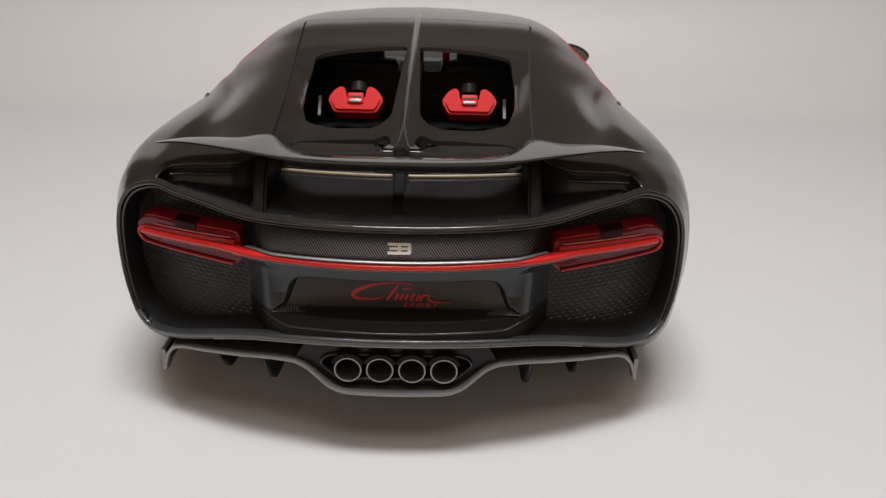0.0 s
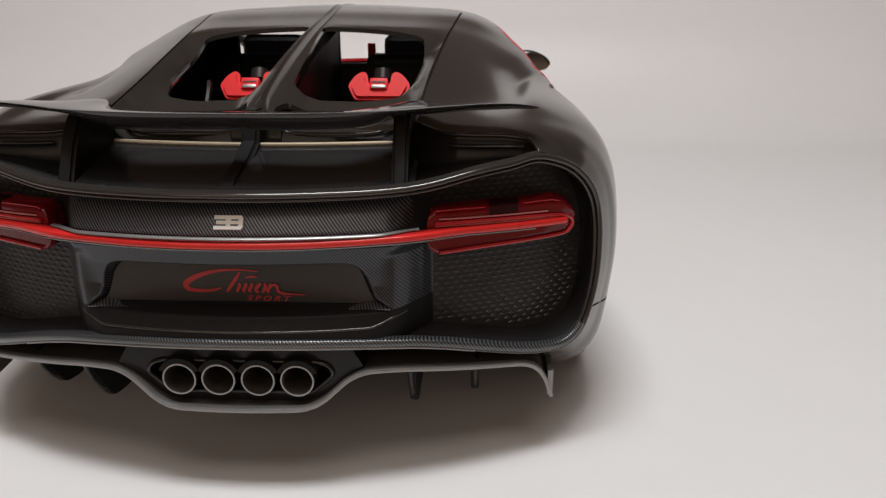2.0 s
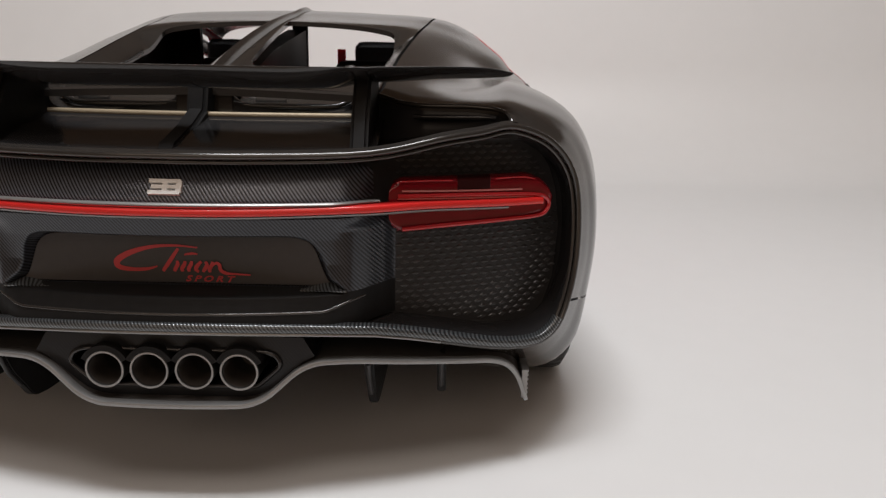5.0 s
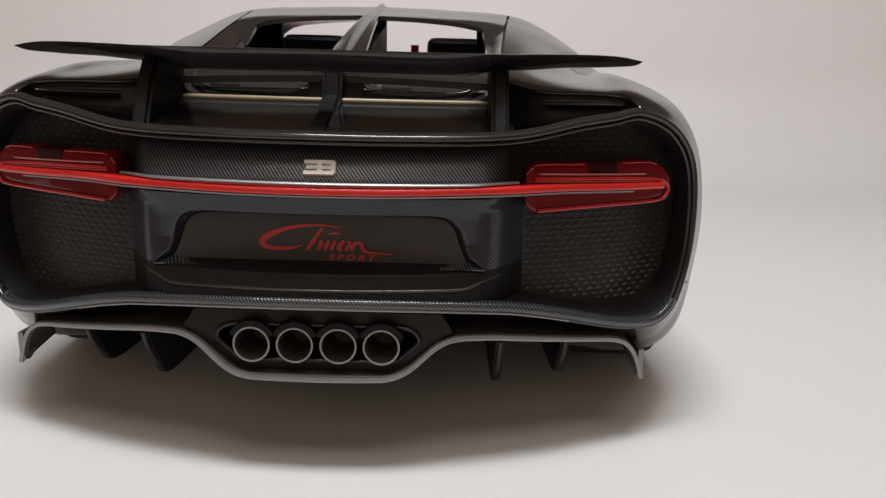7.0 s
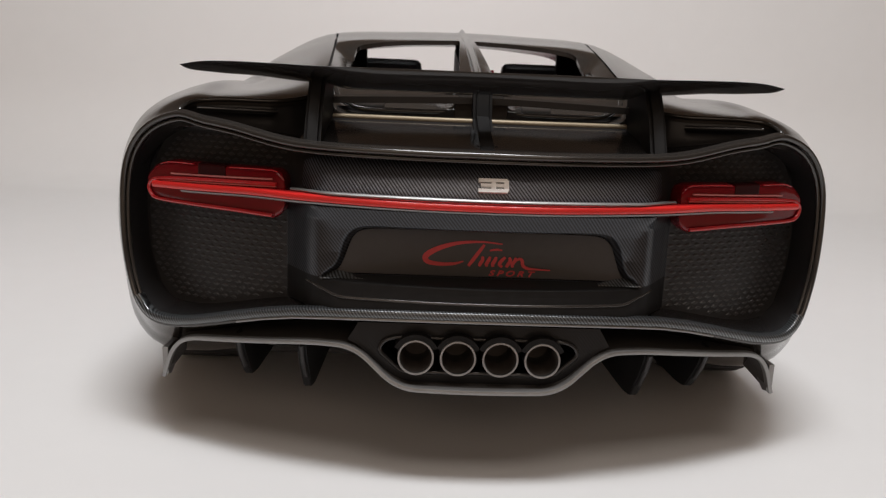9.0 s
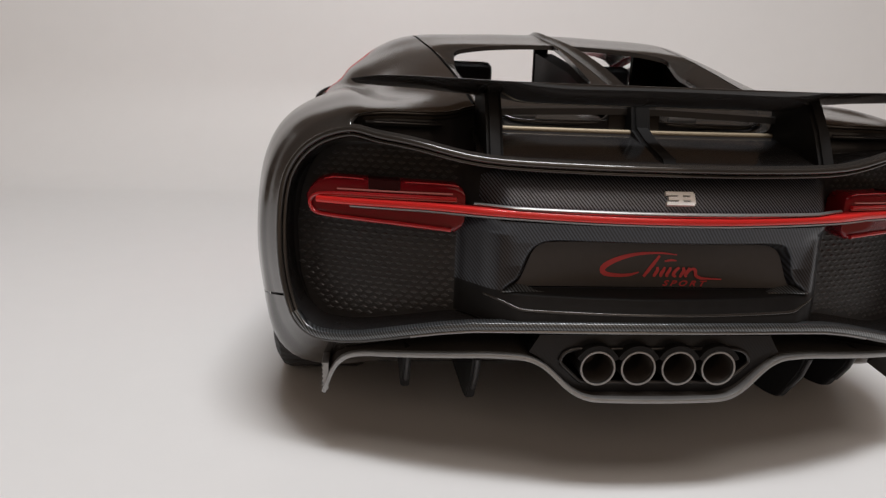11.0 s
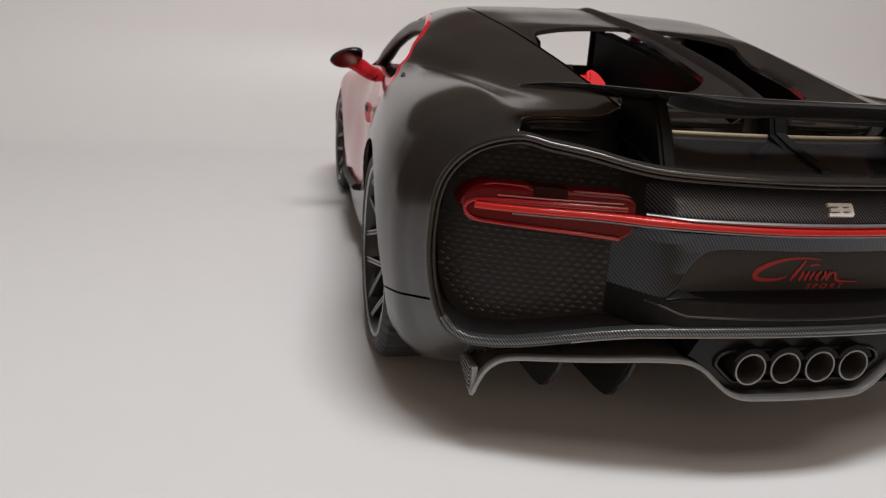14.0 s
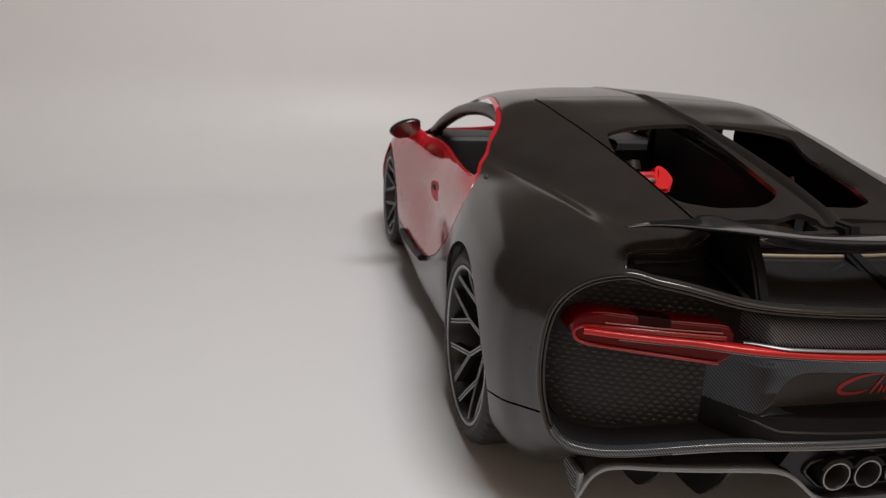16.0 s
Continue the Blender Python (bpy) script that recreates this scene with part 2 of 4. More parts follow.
def sweep_profile():
    out = [(-0.85, 0.0), (-0.4, 0.0), (0.8, 0.0), (3, 0.0), (4.9, 0.0)]
    r, y0 = 1.35, 5.05
    out += [(y0 + r * math.sin(a), r * (1 - math.cos(a))) for a in np.linspace(0, radians(79), 24)]
    dy, dz = out[-1][0] - out[-2][0], out[-1][1] - out[-2][1]
    k = 2.1 / math.hypot(dy, dz)
    return [*out, (out[-1][0] + dy * k, out[-1][1] + dz * k)]


profile = sweep_profile()
xs = np.linspace(-5.6, 9.5, 31)
bm = grid(lambda i, j: (xs[i], profile[j][0], profile[j][1]), len(xs), len(profile))
bm.normal_update()
paper = link_mesh("backdrop", thick(bm, 0.012), PAPER, smooth=30)
tagged(paper, "white paper sweep curving up behind the model car", "backdrop", kind="structure")

table_top = link_mesh("table_top", box(-18, 18, -11, 11, -0.8, -0.02, 0.05), WOOD)
tagged(table_top, "plain wooden table top under the white paper", "table", kind="structure")
RW, RD, RH = 30, 30, 26
# The unseen south wall is darkened so the glossy tail reflects less light.
for name, b, mat, label in (("wall_north", box(-RW, RW, RD, RD + 1, -14, RH), WALL, "plain beige room wall"), ("wall_south", box(-RW, RW, -RD - 1, -RD, -14, RH), DARK_WALL, "unseen room wall, darkened to dim the tail's reflections"),
                            ("wall_east", box(RW, RW + 1, -RD, RD, -14, RH), WALL, "plain beige room wall"), ("wall_west", box(-RW - 1, -RW, -RD, RD, -14, RH), WALL, "plain beige room wall")):
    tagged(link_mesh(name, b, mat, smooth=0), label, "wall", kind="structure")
tagged(link_mesh("floor", box(-RW, RW, -RD, RD, -15, -14), WOOD, smooth=0), "plain wooden room floor", "floor", kind="structure")
tagged(link_mesh("ceiling", box(-RW, RW, -RD, RD, RH, RH + 1), CEIL, smooth=0), "plain off-white room ceiling", "ceiling", kind="structure")

# ---- the model car ----
car = tagged(new("model_car"), "black die-cast model sports car with red doors on white paper", "model car")


def rear_y(x, deep=0.0):
    """The rounded plan of the tail."""
    return -0.05 + 0.34 * x * x + deep


def smooth(a, b, x):
    t = min(max((x - a) / (b - a), 0), 1)
    return t * t * (3 - 2 * t)


# Half sections of the shell from the middle of the underside to the middle of the roof: (station, tail bend, [(x, z), ...]).
STATIONS = [
    (0.0, 1.0, [(0, .425), (.45, .392), (.77, .318), (.890, .338), (.938, .45), (.95, .6), (.93, .74), (.865, .83), (.765, .872), (.6, .848), (.44, .818), (.2, .812), (0, .812)]),
    (0.13, .72, [(0, .40), (.45, .36), (.80, .252), (.928, .300), (.975, .45), (.984, .6), (.958, .752), (.893, .850), (.785, .904), (.6, .898), (.44, .872), (.2, .862), (0, .862)]),
    (0.33, .3, [(0, .26), (.45, .23), (.82, .172), (.968, .235), (1.012, .43), (1.02, .6), (.992, .76), (.922, .868), (.79, .926), (.6, .93), (.43, .94), (.2, .946), (0, .95)]),
    (0.6, .05, [(0, .15), (.45, .15), (.82, .15), (.975, .2), (1.038, .4), (1.046, .6), (1.018, .78), (.942, .892), (.795, .954), (.63, .955), (.45, 1.0), (.22, 1.02), (0, 1.028)]),
    (1.0, 0, [(0, .12), (.45, .12), (.8, .12), (.955, .15), (1.026, .4), (1.04, .6), (1.004, .78), (.938, .90), (.815, .962), (.66, 1.02), (.48, 1.085), (.24, 1.108), (0, 1.115)]),
    (1.35, 0, [(0, .12), (.45, .12), (.8, .12), (.92, .15), (.97, .38), (.98, .6), (.96, .76), (.93, .875), (.886, .955), (.758, 1.055), (.53, 1.145), (.25, 1.165), (0, 1.172)]),
    (1.7, 0, [(0, .12), (.45, .12), (.8, .12), (.92, .15), (.94, .36), (.93, .6), (.925, .75), (.905, .85), (.875, .93), (.790, 1.075), (.585, 1.188), (.27, 1.213), (0, 1.22)]),
    (2.2, 0, [(0, .12), (.45, .12), (.8, .12), (.92, .15), (.92, .35), (.885, .6), (.89, .74), (.87, .83), (.832, .89), (.762, 1.050), (.585, 1.172), (.27, 1.212), (0, 1.222)]),
    (2.7, 0, [(0, .12), (.45, .12), (.8, .12), (.9, .15), (.91, .35), (.89, .58), (.89, .7), (.878, .81), (.83, .87), (.725, .985), (.54, 1.085), (.26, 1.14), (0, 1.155)]),
    (3.2, 0, [(0, .12), (.45, .12), (.8, .12), (.88, .15), (.9, .33), (.91, .5), (.91, .64), (.892, .775), (.835, .83), (.69, .85), (.49, .87), (.25, .895), (0, .90)]),
    (3.6, 0, [(0, .12), (.45, .12), (.78, .12), (.86, .15), (.9, .33), (.92, .5), (.915, .64), (.888, .75), (.815, .80), (.66, .775), (.48, .755), (.24, .765), (0, .77)]),
    (4.1, 0, [(0, .12), (.45, .12), (.7, .12), (.8, .15), (.86, .3), (.88, .43), (.86, .53), (.8, .61), (.72, .64), (.6, .645), (.45, .65), (.22, .655), (0, .66)]),
    (4.46, 0, [(0, .16), (.35, .16), (.5, .17), (.6, .2), (.66, .28), (.68, .36), (.66, .43), (.61, .48), (.54, .51), (.45, .52), (.33, .525), (.16, .53), (0, .53)]),
]
PER = 5
VALLEY = {0.13: (.70, .905), 0.33: (.70, .927), 0.6: (.715, .946), 1.0: (.745, .962), 1.35: (.832, .998)}
for y, _, pts in STATIONS:
    (x0, z0), (x1, z1) = pts[8], pts[9]
    pts.insert(9, VALLEY.get(y, ((x0 + x1) / 2, (z0 + z1) / 2)))
sections = [np.array(spline(pts, PER)) for _, _, pts in STATIONS]
for sec in sections[:3]:
    level = sec[PER, 1] + (sec[0, 1] - sec[PER, 1]) * .62
    for k in range(PER):
        sec[k, 1] = sec[PER, 1] + (level - sec[PER, 1]) * (1 - (k / PER) ** 2)
rows = spline([np.concatenate([[y, bend], sec.ravel()]) for (y, bend, _), sec in zip(STATIONS, sections)], 8)
HALF = len(sections[0])


def shell_place(i, j):
    row = rows[i]
    k = j if j < HALF else 2 * HALF - 2 - j
    x, z = row[2 + 2 * k], row[3 + 2 * k]
    return Vector((x if j < HALF else -x, row[0] + row[1] * rear_y(x), z))


NS_, NP = len(rows), 2 * HALF - 2
bm = grid(shell_place, NS_, NP, wrap_v=True)
bm.verts.ensure_lookup_table()
bm.faces.new([bm.verts[(NS_ - 1) * NP + j] for j in range(NP)])
bmesh.ops.recalc_face_normals(bm, faces=bm.faces)
bmesh.ops.solidify(bm, geom=bm.faces[:], thickness=0.016)
bmesh.ops.recalc_face_normals(bm, faces=bm.faces)
shell = bpy.data.meshes.new("shell")
bm.to_mesh(shell)
bm.free()

HUB_R, HUB_F = (0.875, 0.358), (3.58, 0.345)


def wheel_hole(hub, r):
    return [(hub[0] + r * math.cos(a), hub[1] + r * math.sin(a)) for a in np.linspace(0, 2 * math.pi, 49)[:-1]]


# Outlines: the door in side view, its window, the engine cover and its two openings in plan, the windscreen.
DOOR_ARC = [tuple(q) for q in spline([(1.60, .545), (1.40, .62), (1.22, .735), (1.145, .836), (1.185, .908), (1.275, .957), (1.365, 1.01), (1.46, 1.066), (1.61, 1.122), (1.82, 1.156), (2.1, 1.165), (2.4, 1.125)], 5)]
DOOR = [*[tuple(q) for q in spline([(3.28, .62), (3.26, .42), (3.16, .285), (2.762, .292), (2.42, .31), (2.10, .335), (1.80, .435)], 5)], *DOOR_ARC[1:], *[tuple(q) for q in spline([(2.6, 1.07), (2.85, .98), (3.12, .83)], 4)]]
SIDE_WINDOW = [q for q in grown(DOOR_ARC, -.0075) if q[1] > .925 and q[0] < 2.36]
SIDE_WINDOW = [*SIDE_WINDOW, (2.48, 1.085), (2.8, .965), (3.02, .862), (2.75, .885), (2.4, .903), (1.8, .910), (1.36, .914), (SIDE_WINDOW[0][0] + .012, .916)]
COVER = [(.432, .30), (.45, .7), (.482, 1.1), (.535, 1.665)]
COVER = soft_poly([*[(x, y) for x, y in COVER], *[(-x, y) for x, y in reversed(COVER)]], .03, 4)
OPENING = soft_poly([(.05, .535), (.26, .545), (.365, .605), (.40, .74), (.415, .97), (.41, 1.15), (.29, 1.185), (.165, 1.198), (.026, 1.205)], .035, 5)
SLOT = soft_poly([(.06, .305), (.30, .305), (.35, .325), (.392, .42), (.375, .465), (.12, .462), (.06, .43), (.035, .34)], .03, 5)
SCREEN = soft_poly([(.60, 2.42), (.5, 2.3), (-.5, 2.3), (-.60, 2.42), (-.66, 3.12), (-.4, 3.2), (.4, 3.2), (.66, 3.12)], .08, 4)

for hub, r in ((HUB_R, .385), (HUB_F, .375)):
    for side in (-1, 1):
        shell = cut(shell, prism(wheel_hole(hub, r), "x", .58 * side, 1.3 * side), "DIFFERENCE")
EDGE = [(.0, .275), (.425, .275), (.436, .298), (.46, .283), (.495, .258), (.55, .236), (.61, .227), (.66, .226), (.70, .222), (.728, .212), (.744, .197), (.754, .180), (.758, .166)]
DECK_EDGE = table(EDGE)
plan_x = [-x for x, _ in reversed(EDGE[1:])] + [-.2, 0, .2] + [x for x, _ in EDGE[1:]]
RECESS = [(x, rear_y(x, .014)) for x in np.linspace(-.757, .757, 25)] + [(x, DECK_EDGE(abs(x))) for x in reversed(plan_x)]
shell = cut(shell, prism(RECESS, "z", .76, 1.3), "DIFFERENCE")
for side in (-1, 1):
    groove = [(.10, .444), (.21, .430), (.36, .396), (.52, .370), (.52, .363), (.36, .389), (.21, .423), (.10, .437)]
    shell = cut(shell, prism(groove, "x", .86 * side, 1.2 * side), "DIFFERENCE")
shell = cut(shell, prism(SCREEN, "z", .86, 1.5), "DIFFERENCE")
cover = cut(shell.copy(), prism(COVER, "z", .8, 1.6), "INTERSECT")
shell = cut(shell, prism(grown(COVER, .009), "z", .8, 1.6), "DIFFERENCE")
for side in (-1, 1):
    cover = cut(cover, prism([(x * side, y) for x, y in OPENING], "z", .8, 1.6), "DIFFERENCE")
    cover = cut(cover, prism([(x * side, y) for x, y in SLOT], "z", .8, 1.6), "DIFFERENCE")
seam_x = table([(.30, .432), (.7, .45), (1.1, .482), (1.665, .535)])
for v in cover.vertices:
    a, y = abs(v.co.x), v.co.y
    v.co.z -= .055 * smooth(.005, .06, seam_x(y) - a) * (1 - smooth(1.0, 1.22, y)) * smooth(.02, .12, a)
doors = []
for side in (-1, 1):
    door = cut(shell.copy(), prism(DOOR, "x", .45 * side, 1.3 * side), "INTERSECT", True)
    doors.append(cut(door, prism(SIDE_WINDOW, "x", .4 * side, 1.3 * side), "DIFFERENCE"))
    shell = cut(shell, prism(grown(DOOR, .006), "x", .45 * side, 1.3 * side), "DIFFERENCE", True)
FRONT = [(5.2, .165), (3.22, .165), (3.22, .60), (3.02, .72), (3.02, .84), (3.24, .93), (5.2, .93)]
front = cut(shell.copy(), prism(FRONT, "x", -1.3, 1.3), "INTERSECT", True)
shell = cut(shell, prism(grown(FRONT, .003), "x", -1.3, 1.3), "DIFFERENCE", True)
part("front_body", front, RED, car, "glossy red front wings and bonnet", smooth=50)
body = part("body_shell", shell, PAINT, car, "gloss black lacquered body shell", smooth=50)
part("engine_cover", cover, PAINT, car, "gloss black cover with two open windows", smooth=50)
def skin(x, y):
    """Height of the shell's upper side at a place in plan."""
    at = []
    for row in rows:
        pts = row[2:].reshape(-1, 2)[HALF // 2 :]
        at.append((row[0] + row[1] * rear_y(x), float(np.interp(x, pts[::-1, 0], pts[::-1, 1]))))
    return float(np.interp(y, [q[0] for q in at], [q[1] for q in at]))


for side in (-1, 1):
    # Black strip added below the seam so no light shows through the gap.
    under = [(seam_x(y) * side, y, skin(seam_x(y), y) - .028) for y in np.linspace(.36, 1.70, 40)]
    part("seam_backing", sweep(under, [(-.008 * side, -.003), (.05 * side, -.003), (.05 * side, .003), (-.008 * side, .003)], up=(0, 0, 1)), MATTE, car, "black strip added under the cover's seam to block light", smooth=40)
for mesh in doors:
    part("door", mesh, RED, car, "glossy red door with an open window", smooth=50)
for side in (-1, 1):
    rail = [tuple(p) for p in spline([(.72 * side, 2.95, .88), (.70 * side, 2.75, .97), (.67 * side, 2.45, 1.06), (.66 * side, 2.1, 1.105), (.655 * side, 1.8, 1.10), (.68 * side, 1.55, 1.06)], 6)]
    part("roof_rail", sweep(rail, ring(.034, 10), up=(1, 0, 0)), SATIN, car, "black roof rail inside the window", smooth=60)

# Seams in the shell's flank and the recess under the wing are cut before this; here follow the parts of the tail.


def slab(x0, x1, zlo, zhi, near, far, nx=40, nz=9, soft=0.01, plan=rear_y):
    """A plate bent to the plan of the tail, with softened edges; zlo, zhi: functions of x; near, far: how deep its faces lie."""
    us = np.concatenate([[0, 0.012, 0.03], np.linspace(0.06, 0.94, nx), [0.97, 0.988, 1]])
    vs = np.concatenate([[0, 0.05, 0.12], np.linspace(0.2, 0.8, nz), [0.88, 0.95, 1]])
    near_at = near if callable(near) else lambda x, z: near

    def rim(s):
        e = min(s, 1 - s)
        return {True: 1.0, False: 0.0}[e <= 0] if e in (0, 1) else max(0.0, 1 - e / 0.1) ** 2 * 0.6

    def at(i, j, back):
        u, v = us[i], vs[j]
        x = x0 + (x1 - x0) * u
        a, b = zlo(x), zhi(x)
        z = a + (b - a) * v
        return (x, plan(x) + (far if back else near_at(x, z) + soft * max(rim(u) if u in (0, 1) else 0, rim(v))), z)

    bm = grid(lambda i, j: at(i, j, False), len(us), len(vs))
    bk = grid(lambda i, j: at(i, j, True), len(us), len(vs))
    bm = join(bm, bk)
    edges = [e for e in bm.edges if e.is_boundary]
    bmesh.ops.bridge_loops(bm, edges=edges)
    return bm


def const(v):
    return lambda x: v


TOP = [(0, .806), (.40, .808), (.48, .817), (.58, .833), (.70, .848), (.76, .845), (.80, .828), (.84, .80), (.87, .755), (.89, .70), (.905, .6)]
LOW = [(0, .430), (.27, .417), (.5, .385), (.70, .345), (.78, .335), (.83, .35), (.87, .39), (.895, .46), (.905, .6)]
top_z, low_z = table(TOP), table(LOW)


RIDGE = table([(.43, 0), (.455, .004), (.475, .012), (.498, .02), (.51, .024), (.56, .03), (.62, .018), (.655, .006), (.672, 0), (.702, 0), (.708, .004), (.735, .018), (.76, .035), (.78, .054), (.795, .074), (.81, .085)])
# The plate's outline: rounded above, swept out at its lower corners.
PLATE_SIDE = spline([(.375, .500), (.362, .512), (.349, .522), (.340, .540), (.331, .565), (.320, .593), (.302, .613), (.270, .622), (.20, .6235)], 4)
PLATE_LINE = np.array([*[(x, z) for x, z in PLATE_SIDE], *[(-x, z) for x, z in reversed(PLATE_SIDE)]])


def in_plate(x, z):
    """Distance to the plate's outline, positive inside it."""
    p, q = PLATE_LINE, np.roll(PLATE_LINE, -1, 0)
    d, r = q - p, np.array((x, z)) - p
    u = np.clip((d * r).sum(1) / (d * d).sum(1), 0, 1)
    dist = np.sqrt((((r - d * u[:, None]) ** 2).sum(1)).min())
    hit = ((p[:, 1] > z) != (q[:, 1] > z)) & (x < p[:, 0] + d[:, 0] * (z - p[:, 1]) / np.where(d[:, 1] == 0, 1e-9, d[:, 1]))
    return dist if hit.sum() % 2 else -dist


def tail_depth(x, z):
    """How deep the black tail panel lies behind the rim's plan, with the plate's sunken bed."""
    a = abs(x)
    side, wide = smooth(.388, .492, a), smooth(.345, .40, a)
    base = RIDGE(z) * (1 - wide) + .02 * wide * (1 - smooth(.635, .672, z)) * (z < .69) + RIDGE(z) * wide * (z >= .69)
    d = base * (1 - side) + .105 * side
    inside = in_plate(a, z) if a < .42 and .47 < z < .65 else -.02
    bed = .046 - rear_y(x)
    d += max(bed - d, 0) * smooth(-.012, .004, inside)
    edge = min(top_z(a) - z, z - low_z(a))
    near = .018 + (d - .012) * smooth(.62, .78, a)
    return near + (d + .006 - near) * smooth(-.002, .02, edge) if a > .3 else d + .006


xs_tail = [math.sin(a) * .904 for a in np.linspace(-math.pi / 2, math.pi / 2, 150)]


def tail_at(i, j):
    x = xs_tail[i]
    z = low_z(abs(x)) + (top_z(abs(x)) - low_z(abs(x))) * (1 - math.cos(math.pi * j / 79)) / 2
    return (x, rear_y(x, tail_depth(x, z)), z)


part("tail_panel", thick(grid(tail_at, 150, 80), 0.01), PANEL, car, "satin black sunken tail panel", smooth=50)

def proud(x):
    return -.009 + .014 * smooth(.38, .48, abs(x))


# Carbon strip above the light bar, and the strip between bar and plate.
upper = slab(-.49, .49, const(.706), lambda x: .80 - .03 * smooth(.33, .47, abs(x)), lambda x, z: tail_depth(x, z) + proud(x), .12, 60, 10, .004)
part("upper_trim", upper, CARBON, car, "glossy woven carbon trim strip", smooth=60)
for name, z0, z1, mat, label in (("plate_surround", .499, .672, CARBON_SHADED, "glossy carbon surround with a sunken plate bed"), ("plate_ledge", .436, .499, SOFT_BLACK, "soft black ledge under the plate")):
    us, vs = np.linspace(-.494, .494, 301), np.linspace(z0, z1, 91)
    bed = grid(lambda i, j: (us[i], rear_y(us[i], tail_depth(us[i], vs[j]) - .009 + .014 * smooth(.46, .494, abs(us[i]))), vs[j] - (.09 * us[i] ** 2) * (1 - smooth(.436, .48, vs[j]))), 301, 91)
    part(name, thick(bed, -.004), mat, car, label, smooth=60)
# Fine edge across the ledge, turned up at its ends. Highlights at the bed floor's two corners are added as pale carbon
# wedges.
ledge_z = lambda x: .457 + .024 * smooth(.33, .425, abs(x))
line = [(x, rear_y(x, tail_depth(x, ledge_z(x)) - .011), ledge_z(x)) for x in np.linspace(-.425, .425, 61)]
part("ledge_edge", sweep(line, ring(.0042, 8)), PAINT, car, "thin gloss edge across the ledge", smooth=60)
for side in (-1, 1):
    def corner(i, j):
        x = .285 + .105 * i / 20
        h = .013 * smooth(.285, .352, x) * (1 - smooth(.356, .39, x))
        return (x * side, .008 + .026 * j / 3, .4985 + h * (j / 3) ** .8)
    part("bed_corner", thick(grid(corner, 21, 4), -.003), CARBON_LIP, car, "pale carbon wedge for the plate bed corner's highlight", smooth=60)
# Lower lip of the tail, in carbon.
edge = grown([(p[0], p[1]) for p in sections[0]] + [(-p[0], p[1]) for p in reversed(sections[0][1:-1])], -.018)
k = max(i for i in range(len(sections[0])) if edge[i][1] < .385 and i < len(sections[0]) // 2)
edge = [*edge[-k:], *edge[: k + 1]]
lip = sweep([(x, rear_y(x, -.004), z) for x, z in edge], soft_poly([(-.010, -.012), (.010, -.012), (.012, .02), (-.014, .02)], .009, 4))
part("lower_lip", lip, CARBON_LIP, car, "glossy carbon lower lip", smooth=60)
# The reflected streak under the lip is added as a grey line.
low_line = [(x, rear_y(x, -.006), z - .014) for x, z in edge if abs(x) < .66]
part("lip_glint", sweep(low_line, ring(.0048, 8)), GREY_EDGE, car, "thin grey line standing for the highlight under the lip", smooth=60)
e = sweep([(x, rear_y(x, -.016 + .03 * smooth(.36, .46, abs(x))), .7045) for x in np.linspace(-.46, .46, 61)], ring(.0045, 8, 1.6))
part("trim_edge", e, GREY_EDGE, car, "bright gloss edge over the light bar", smooth=60)

# Dark collar that closes the rim to the tail panel.
rim_loop = [(p[0], p[1]) for p in sections[0]]
rim_loop = rim_loop + [(-x, z) for x, z in reversed(rim_loop[1:-1])]
rings = [([(x * (1 - (.004 + .03 * t) / .95), .6 + (z - .6) * (1 - (.004 + .03 * t) / .25)) for x, z in rim_loop], .010 + .10 * smooth(0, 1, min(t, 1)) * min(t, 1) + .012 * (t > 1)) for t in (*np.linspace(0, 1, 13), 1.02, 3.4)]
part("tail_collar", grid(lambda i, j: (rings[j][0][i][0], rear_y(rings[j][0][i][0], rings[j][1]), rings[j][0][i][1]), len(rim_loop), len(rings), wrap_u=True), DUCT, car, "satin black collar inside the rim", smooth=180)

# Bead round the tail.
loop = [(p[0], p[1]) for p in sections[0]]
loop = loop + [(-x, z) for x, z in reversed(loop[1:-1])]
for name, inset, deep, r, mat in (("rim_bead", .006, -.002, .008, PAINT), ("inner_bead", .020, .006, .005, PAINT)):
    pts = [(x, rear_y(x, deep), z) for x, z in grown(loop, -inset)]
    part(name, sweep(pts, ring(r, 10), closed=True), mat, car, "glossy black bead round the tail", smooth=80)

# Mesh grilles: staggered rows of small slanted scales.


def grille(side):
    verts, faces = [], []
    w, h = .0262, .0146
    for r, z in enumerate(np.arange(.375, .86, h)):
        for c in range(18):
            x = .498 + c * w + (w / 2 if r % 2 else 0)
            if x > .892 or z > top_z(x) - .022 or z < low_z(x) + .03 or (.640 < z < .735 and x > .44):
                continue
            base, q = len(verts), .0112
            for u, dz, dy in ((-q, 0, .0262), (-q * .4, .001, .0238), (q * .4, .001, .0238), (q, 0, .0262), (0, .0062, .0262), (-q * .4, -.0025, .0240), (q * .4, -.0025, .0240), (0, -.0056, .0264)):
                verts.append(((x + u) * side, rear_y(x + u, .0845 + dy), z + dz))
            for f in ((0, 1, 4), (1, 2, 4), (2, 3, 4), (0, 5, 1), (1, 5, 6, 2), (2, 6, 3), (5, 7, 6), (0, 7, 5), (6, 7, 3)):
                f = [base + k for k in f]
                faces.append(f[::-1] if side > 0 else f)
    mesh = bpy.data.meshes.new("grille")
    mesh.from_pydata(verts, [], faces)
    return mesh


for side in (-1, 1):
    tagged(part("grille", grille(side), SCALE, car, "black mesh of fine staggered scales", smooth=20), kind="stuff")

